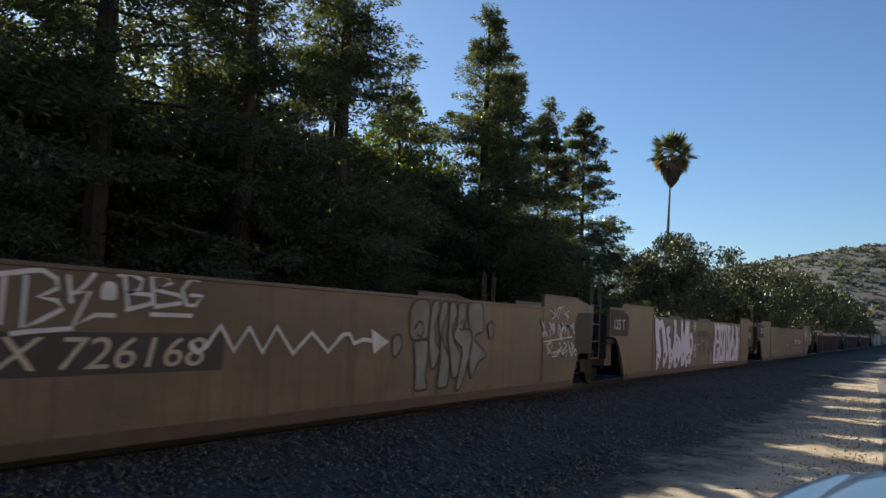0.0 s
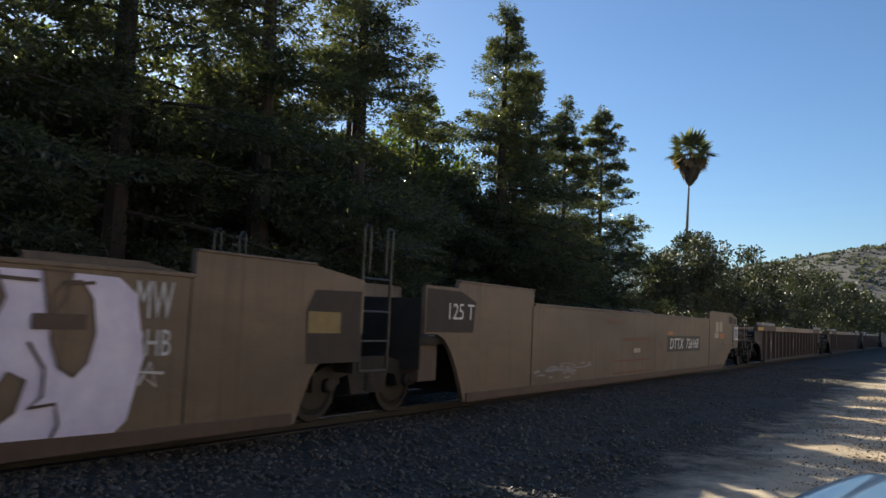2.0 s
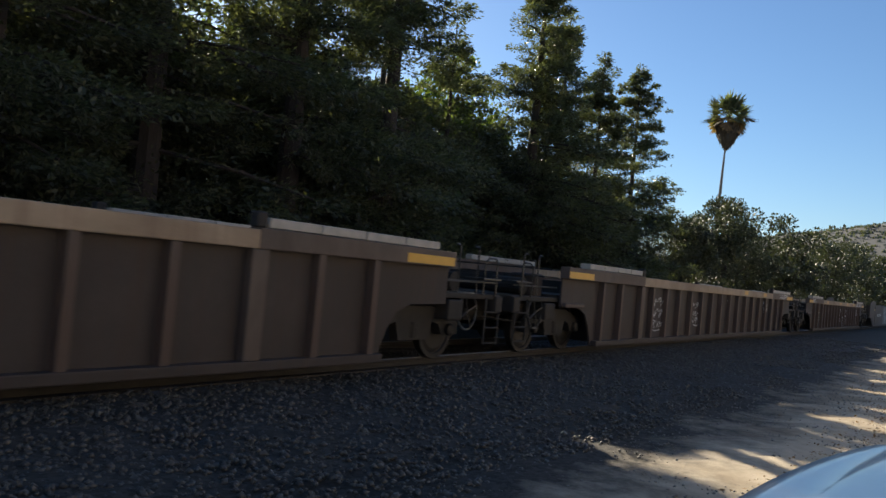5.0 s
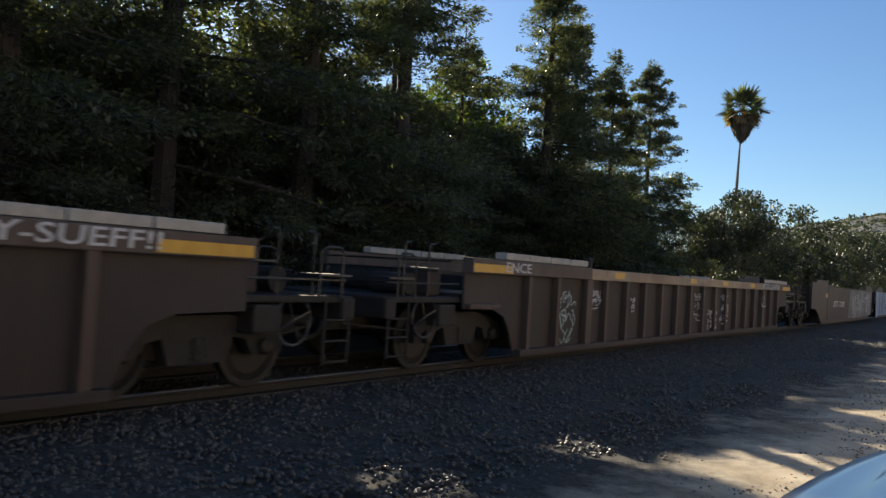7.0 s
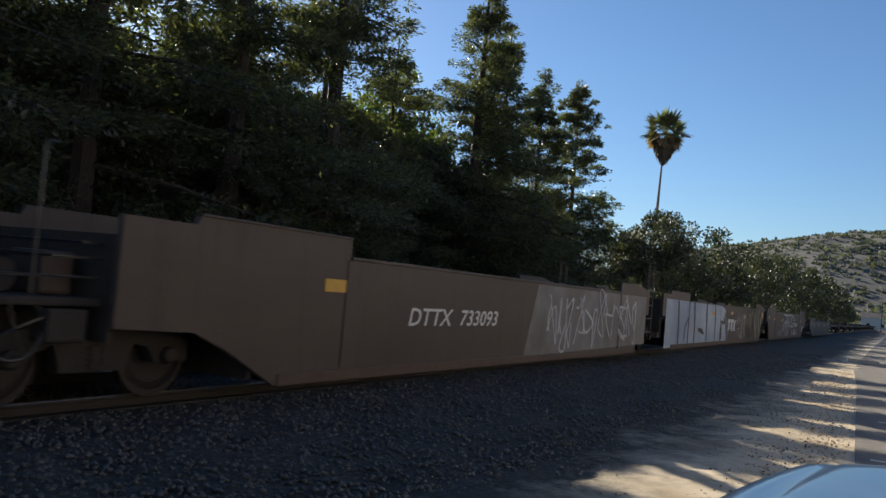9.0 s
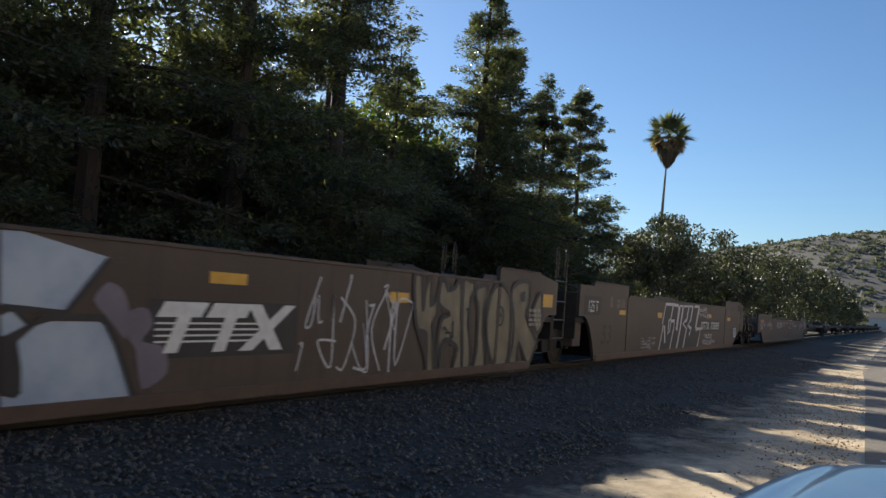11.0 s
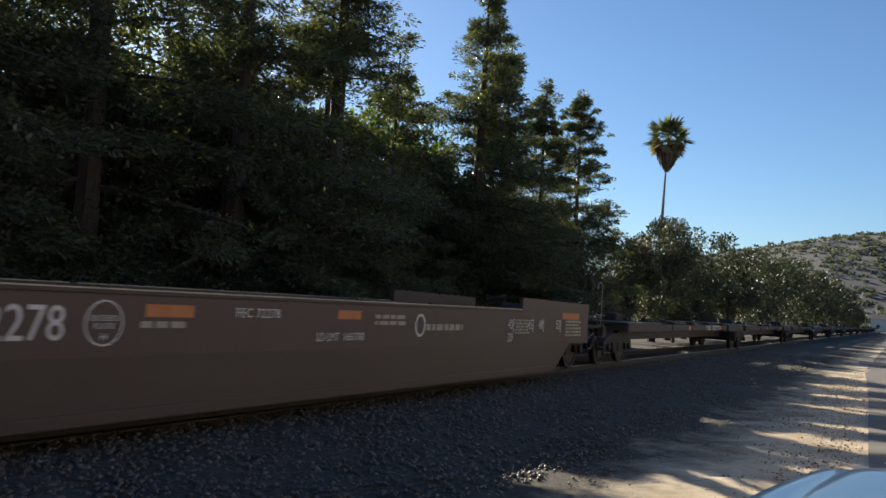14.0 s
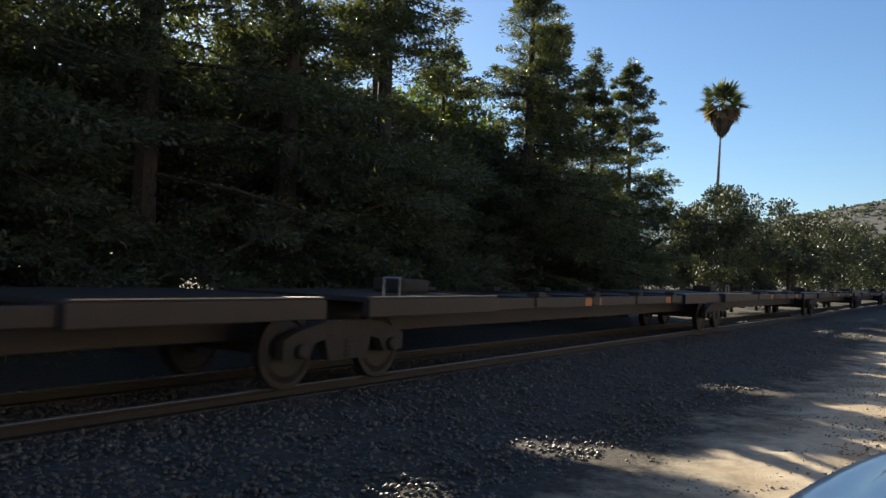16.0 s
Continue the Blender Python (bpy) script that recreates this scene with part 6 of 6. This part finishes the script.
pk.done("graffiti_outline", H, M["black"])
small = Paint(0.03)
small_print(small, 178.6 - h0, 179.2 - h0, 0.85, 1.2, 4, 12)
small.done("small_print", H, M["fadedprint"])

i0 = 181.4
Paint(0.0018).rect(0.27, 1.44, 1.14, 1.56).rect(193.55 - i0, 197.1 - i0, 0.72, 1.12).done("number_panel", I, M["black"])
sm = Paint(0.003)
w = Paint(0.003)
w.word("DTTX", 193.75 - i0, 195.1 - i0, 0.78, 1.05, 0.22, 0.012).word("733093", 195.4 - i0, 196.85 - i0, 0.78, 1.05, 0.22, 0.012).word("125 T", 0.6, 1.25, 1.2, 1.46)
sm.word("53", 200.3 - i0, 200.55 - i0, 1.3, 1.5).word("48", 199.5 - i0, 199.75 - i0, 1.3, 1.5).word("45", 199.0 - i0, 199.2 - i0, 1.3, 1.5).word("40", 198.1 - i0, 198.35 - i0, 1.36, 1.52).word("20", 198.1 - i0, 198.35 - i0, 1.16, 1.32)
small_print(sm, 184.34 - i0, 184.72 - i0, 1.33, 1.54, 4, 21)
small_print(sm, 198.45 - i0, 198.9 - i0, 1.3, 1.52, 4, 22)
small_print(sm, 200.8 - i0, 201.3 - i0, 1.0, 1.45, 6, 23)
tg = Paint(0.003)
tg.scrawl(193.5 - i0, 194.6 - i0, 1.38, 1.54, 24, 0.024, 8).scrawl(193.3 - i0, 195.0 - i0, 1.2, 1.36, 25, 0.024, 10).scrawl(194.3 - i0, 195.6 - i0, 0.45, 0.62, 26, 0.024, 8).scrawl(194.0 - i0, 196.0 - i0, 0.25, 0.42, 27, 0.024, 11)
tg.done("graffiti", I, M["chalk"], "thin pale handwritten tag")
w.done("number_lettering", I, M["white"], "white italic numbers and stencils")
sm.done("small_print", I, M["dustwash"])
bk, bt = Paint(0.001), Paint(0.003)
for t_, a, c, z0, z1 in (("45", 184.07, 184.27, 1.33, 1.54), ("48", 183.55, 183.71, 1.34, 1.58)):
    bk.rect(a - i0, c - i0, z0, z1)
    bt.word(t_, a + 0.03 - i0, c - 0.06 - i0, z0 + 0.1, z1 - 0.06, 0, 0.01)
bk.done("placard", I, M["dustwash"], "faded square placard")
bt.done("placard_number", I, M["black"])
Paint(0.001).word("53", 1.62, 2.35, 0.45, 0.92, 0.2, 0.02).done("graffiti", I, M["black"])
wf, wk = Paint(0.001), Paint(0.012)
wf.poly([(6.8, 0.12), (7.3, 1.52), (11.8, 1.56), (12.2, 0.8), (11.8, 0.14)])
for pts, wd in ((((6.77, 0.12), (7.19, 0.92), (7.06, 0.96), (7.34, 1.54), (8.25, 1.55), (8.9, 1.53)), 0.07), (((8.25, 1.55), (8.0, 1.1), (7.8, 1.06), (7.76, 0.66), (7.95, 0.75), (8.08, 1.05), (8.48, 1.06), (8.42, 0.81), (8.04, 0.12)), 0.08),
                (((9.03, 1.51), (8.8, 0.77)), 0.17), (((9.03, 1.53), (9.51, 1.53)), 0.05), (((9.51, 1.51), (9.23, 0.76), (8.89, 0.15)), 0.13), (((10.29, 1.52), (10.08, 1.1), (9.6, 0.98), (10.12, 0.82), (9.73, 0.13)), 0.11),
                (((9.6, 1.53), (10.9, 1.55)), 0.05), (((10.84, 1.54), (10.65, 1.1), (10.27, 0.93), (10.79, 0.82), (10.52, 0.61)), 0.11), (((11.1, 1.55), (11.85, 1.57)), 0.06), (((11.82, 1.56), (11.42, 0.82)), 0.15), (((11.47, 0.8), (12.25, 0.82), (11.81, 0.16)), 0.1), (((7.3, 0.92), (7.45, 0.4)), 0.1)):
    wk.stroke(pts, wd * 1.3)
wf.done("graffiti", I, M["black"], "dark block graffiti")
wk.done("graffiti_outline", I, M["chalk"])
smear(I, 186.34 - i0, 187.74 - i0, 0.2, 0.6, 72)
Paint(0.001).rect(184.30 - i0, 184.81 - i0, 1.17, 1.28).rect(187.93 - i0, 188.44 - i0, 1.13, 1.28).rect(194.9 - i0, 195.4 - i0, 1.2, 1.32).rect(198.5 - i0, 199.1 - i0, 1.12, 1.25).done("reflector_sheet", I, M["yellow"])
bm = bmesh.new()
for q in ((199.90, 199.95, 0.47, 0.83), (200.33, 200.38, 0.47, 0.83), (199.95, 200.33, 0.47, 0.51), (199.95, 200.33, 0.79, 0.83), (200.12, 200.15, 0.51, 0.79)):
    box(bm, HALF + 0.003, HALF + 0.03, q[0] - i0, q[1] - i0, q[2], q[3])
part("placard_frame", bm, M["white"], I, "white steel placard frame")

# the low maroon car
j0, j1 = 206.4, 228.1
L = j1 - j0
J = car_base("low_well_car", j0, "low maroon-brown well car with white stencilled lettering")
LO = 1.24
out = [(0, 0.62), (1.1, 0.62), (1.9, SILL), (L - 1.9, SILL), (L - 1.1, 0.62), (L, 0.62), (L, 1.46), (L - 3.6, 1.5), (L - 3.6, LO), (4.5, LO), (4.5, 1.5), (0, 1.5)]
for s in (1, -1):
    a, b = (HALF - 0.07, HALF) if s > 0 else (-HALF, -HALF + 0.07)
    part("side_plate", slab(bmesh.new(), out, a, b), M["maroon"], J)
    x0, x1 = (HALF - 0.1, HALF + 0.02) if s > 0 else (-HALF - 0.02, -HALF + 0.1)
    part("top_chord", bevel(box(bmesh.new(), x0, x1, 4.52, L - 3.62, LO, LO + 0.04), 0.01), M["maroon"], J)
    part("bottom_chord", bevel(box(bmesh.new(), x0, x1, 2.0, L - 2.0, SILL - 0.01, SILL + 0.11), 0.012), M["maroon"], J)
    # the side is lighter above 0.68 and darker below
    part("upper_plate", box(bmesh.new(), s * HALF, s * (HALF + 0.004), 0.05, L - 0.05, 0.68, LO - 0.01), M["bandmaroon"], J, "slightly lighter upper side plate")
part("floor", box(bmesh.new(), -HALF + 0.08, HALF - 0.08, 1.9, L - 1.9, SILL, SILL + 0.08), M["dark"], J)
for q in ((0.0, 2.0), (L - 2.0, L)):
    part("deck", box(bmesh.new(), -HALF + 0.08, HALF - 0.08, *q, 0.95, 1.05), M["dark"], J)
w = Paint(0.003)
w.word("FEC", 213.15 - j0, 213.85 - j0, 0.83, 1.13).word("72278", 214.05 - j0, 214.95 - j0, 0.83, 1.13)
w.stroke([(215.35 - j0 + 0.2 * math.cos(i * 0.42), 0.98 + 0.2 * math.sin(i * 0.42)) for i in range(16)], 0.016)
w.word("EXCEEDS", 215.2 - j0, 215.5 - j0, 1.0, 1.05).word("PLATE", 215.24 - j0, 215.46 - j0, 0.93, 0.98).word("H", 215.32 - j0, 215.38 - j0, 0.83, 0.89)
w.word("FEC 72278", 217.0 - j0, 217.7 - j0, 1.05, 1.15).word("LD LMT", 218.4 - j0, 218.85 - j0, 0.78, 0.88).word("166700", 218.95 - j0, 219.4 - j0, 0.78, 0.88)
for t_, a in (("53", 208.5), ("48", 209.5), ("45", 210.0), ("40", 210.75), ("53", 226.16), ("48", 225.24), ("45", 224.73), ("40", 223.85)):
    w.word(t_, a - j0, a + 0.2 - j0, 0.92, 1.1)
    w.rect(a + (0.23 if a > 215 else -0.05) - j0, a + (0.255 if a > 215 else -0.025) - j0, 0.86, 1.12)
w.word("20", 210.75 - j0, 210.95 - j0, 0.7, 0.86).word("20", 223.85 - j0, 224.05 - j0, 0.7, 0.86)
fp = Paint(0.003)
for a, b, z0, z1, r_, sd in ((215.75, 216.3, 0.9, 1.0, 1, 61), (207.1, 208.0, 0.75, 1.1, 5, 62), (210.15, 210.6, 0.85, 1.1, 5, 63), (219.6, 220.4, 0.95, 1.12, 2, 64), (220.95, 222.1, 0.85, 1.0, 1, 65), (224.12, 224.74, 0.82, 1.1, 5, 66), (226.6, 227.5, 0.75, 1.1, 5, 67)):
    small_print(fp, a - j0, b - j0, z0, z1, r_, sd)
w.stroke([(220.8 - j0 + 0.13 * math.cos(i * 0.42), 0.98 + 0.15 * math.sin(i * 0.42)) for i in range(16)], 0.035)
fp.done("small_print", J, M["fadedprint"])
w.done("stencil_lettering", J, M["chalk"], "white stencilled lettering")
Paint(0.002).rect(207.2 - j0, 208.3 - j0, 1.12, 1.24).rect(215.8 - j0, 216.4 - j0, 1.04, 1.16).rect(210.1 - j0, 210.5 - j0, 1.12, 1.2).rect(218.8 - j0, 219.3 - j0, 1.05, 1.16).rect(226.5 - j0, 227.5 - j0, 1.12, 1.25).done("reflector_sheet", J, M["orange"], "faded orange sheeting")
end_gear(J, 0, -1, 1.75, 2.15, "maroon")
end_gear(J, L, 1, 1.75, 2.15, "maroon")
bm = bmesh.new()
tube(bm, [(1.15, L + 1.78, 0.9), (1.15, L + 1.78, 1.9)] + [(1.15, L + 1.78 - 0.16 + 0.16 * math.cos(a), 1.9 + 0.12 * math.sin(a)) for a in (0.4, 0.9, 1.57, 2.2, 2.8)] + [(1.15, L + 1.45, 1.86)], 0.011, 6)
part("handrail", bm, M["concrete"], J, "pale hooked handrail post")
# thin bright strips added along the rims in place of sun glints
for s in (1, -1):
    x0, x1 = sorted((s * (HALF - 0.03), s * (HALF + 0.012)))
    part("glint_strip", box(bmesh.new(), x0, x1, 0.05, 4.45, 1.5, 1.512), M["galv"], J, "bright strip added for the sun glint along the rim")
    part("glint_strip", box(bmesh.new(), x0, x1, 4.55, L - 3.65, LO + 0.041, LO + 0.053), M["galv"], J, "bright strip added for the sun glint along the rim")
truck(J, 0.35)
truck(J, L - 0.35)


# the string of low skeleton flat cars
def spine_car(s0, s1, numbered=False, rolling=True):
    L = s1 - s0
    e = car_base("skeleton_flat_car", s0, "low dark skeleton flat car with bare end platforms", "skeleton flat cars")
    part("centre_sill", bevel(box(bmesh.new(), -0.34, 0.34, 0.3, L - 0.3, 0.52, 1.02), 0.02), M["flatcar"], e)
    for y0, y1 in ((0.1, 3.4), (L - 3.4, L - 0.1)):
        part("end_platform", bevel(box(bmesh.new(), -1.25, 1.25, y0, y1, 1.0, 1.07), 0.015), M["flatcar"], e)
        part("edge_beam", bevel(box(bmesh.new(), 1.18, 1.3, y0, y1, 0.82, 1.05), 0.015), M["flatcar"], e)
        part("edge_beam", bevel(box(bmesh.new(), -1.3, -1.18, y0, y1, 0.82, 1.05), 0.015), M["flatcar"], e)
    for yy in (L * 0.30, L * 0.45, L * 0.6, L * 0.75):
        part("cross_beam", bevel(box(bmesh.new(), -1.25, 1.25, yy - 0.18, yy + 0.18, 0.86, 1.04), 0.02), M["flatcar"], e)
        for s in (-1, 1):
            part("container_pedestal", bevel(box(bmesh.new(), s * 1.15 - 0.12, s * 1.15 + 0.12, yy - 0.14, yy + 0.14, 1.04, 1.12), 0.015), M["dark"], e)
    part("side_rail", bevel(box(bmesh.new(), 1.12, 1.22, 3.4, L - 3.4, 0.84, 1.03), 0.015), M["flatcar"], e)
    part("hitch", bevel(box(bmesh.new(), -0.3, 0.3, 2.2, 2.9, 1.07, 1.28), 0.05), M["dark"], e)
    if not numbered:
        part("grab_iron", tube(bmesh.new(), [(1.2, 0.5, 1.07), (1.2, 0.5, 1.32), (1.2, 0.85, 1.32), (1.2, 0.85, 1.07)], 0.014, 6), M["galv"], e)
    # bright strips again stand for the sun glint on the deck edges
    for y0, y1 in ((0.15, 3.35), (L - 3.35, L - 0.15)):
        part("glint_strip", box(bmesh.new(), 1.2, 1.29, y0, y1, 1.07, 1.082), M["galv"], e, "bright strip added for the sun glint along the deck edge")
    p = Paint(1.222 - SIDE + 0.0)
    a = L * 0.5
    p.rect(L * 0.42, L * 0.42 + 0.8, 0.86, 1.01).rect(L * 0.715, L * 0.715 + 0.6, 0.86, 1.01)
    p.done("reflector_sheet", e, M["orange"])
    if numbered:
        q = Paint(1.256 - SIDE)
        q.word("TTAX", 241.38 - s0, 242.3 - s0, 0.85, 1.02, 0.2, 0.01).word("553371", 242.6 - s0, 243.8 - s0, 0.85, 1.02, 0.2, 0.01)
        q.done("number_lettering", e, M["white"], "white italic numbers")
    truck(e, 0.0)
    return e


spine_car(231.6, 249.0, True)
for i in range(11):
    spine_car(249.6 + 17.2 * i, 249.6 + 17.2 * i + 16.7)


# ---- track: rails and ties last ----
track = new("railway_track")
track.location = (TRACK_X, 0, 0)
tagged(track, "railway track of steel rails on weathered timber ties", "railway track", kind="structure")
for s in (-1, 1):
    bm = bmesh.new()
    prof = [(-0.075, 0.0), (0.075, 0.0), (0.07, 0.02), (0.012, 0.035), (0.012, 0.105), (0.036, 0.115), (0.036, 0.14), (0.03, 0.15), (-0.03, 0.15), (-0.036, 0.14), (-0.036, 0.115), (-0.012, 0.105), (-0.012, 0.035), (-0.07, 0.02)]
    a = [bm.verts.new((x + s * 0.755, -80, z + 0.06)) for x, z in prof]
    b = [bm.verts.new((x + s * 0.755, 620, z + 0.06)) for x, z in prof]
    for i in range(len(prof)):
        fc = bm.faces.new((a[i], b[i], b[(i + 1) % len(prof)], a[(i + 1) % len(prof)]))
        fc.material_index = 1 if 6 <= i <= 8 else 0
    bmesh.ops.recalc_face_normals(bm, faces=bm.faces[:])
    r = part("rail", bm, M["rail"], track)
    r.data.materials.append(M["railtop"])
bm = bmesh.new()
bevel(box(bm, -1.3, 1.3, -0.115, 0.115, -0.12, 0.055), 0.012, 1)
TIE = mesh_of("tie", bm, M["tie"])
rt = random.Random(2)
for i in range(290):
    o = part_me("tie", TIE, track)
    o.location = (rt.uniform(-0.05, 0.05), -6 + 0.5 * i, rt.uniform(-0.008, 0.004))
    o.rotation_euler = (0, 0, rt.uniform(-0.012, 0.012))


def travelled(t):
    """Metres that the train has gone after t seconds."""
    return 14.55 * t + 0.034 * t * t


def motions():
    for e, s0 in CARS:
        walk(e, [(0.5 * i, pose(TRACK_X, s0 - travelled(0.5 * i), RAIL_Z)) for i in range(33)])
    for w, a in ROLLING:
        walk(w, [(i / 30, pose(0, a, 0.425, math.degrees(travelled(i / 30) / 0.415), 0, 0)) for i in range(481)])


motions()
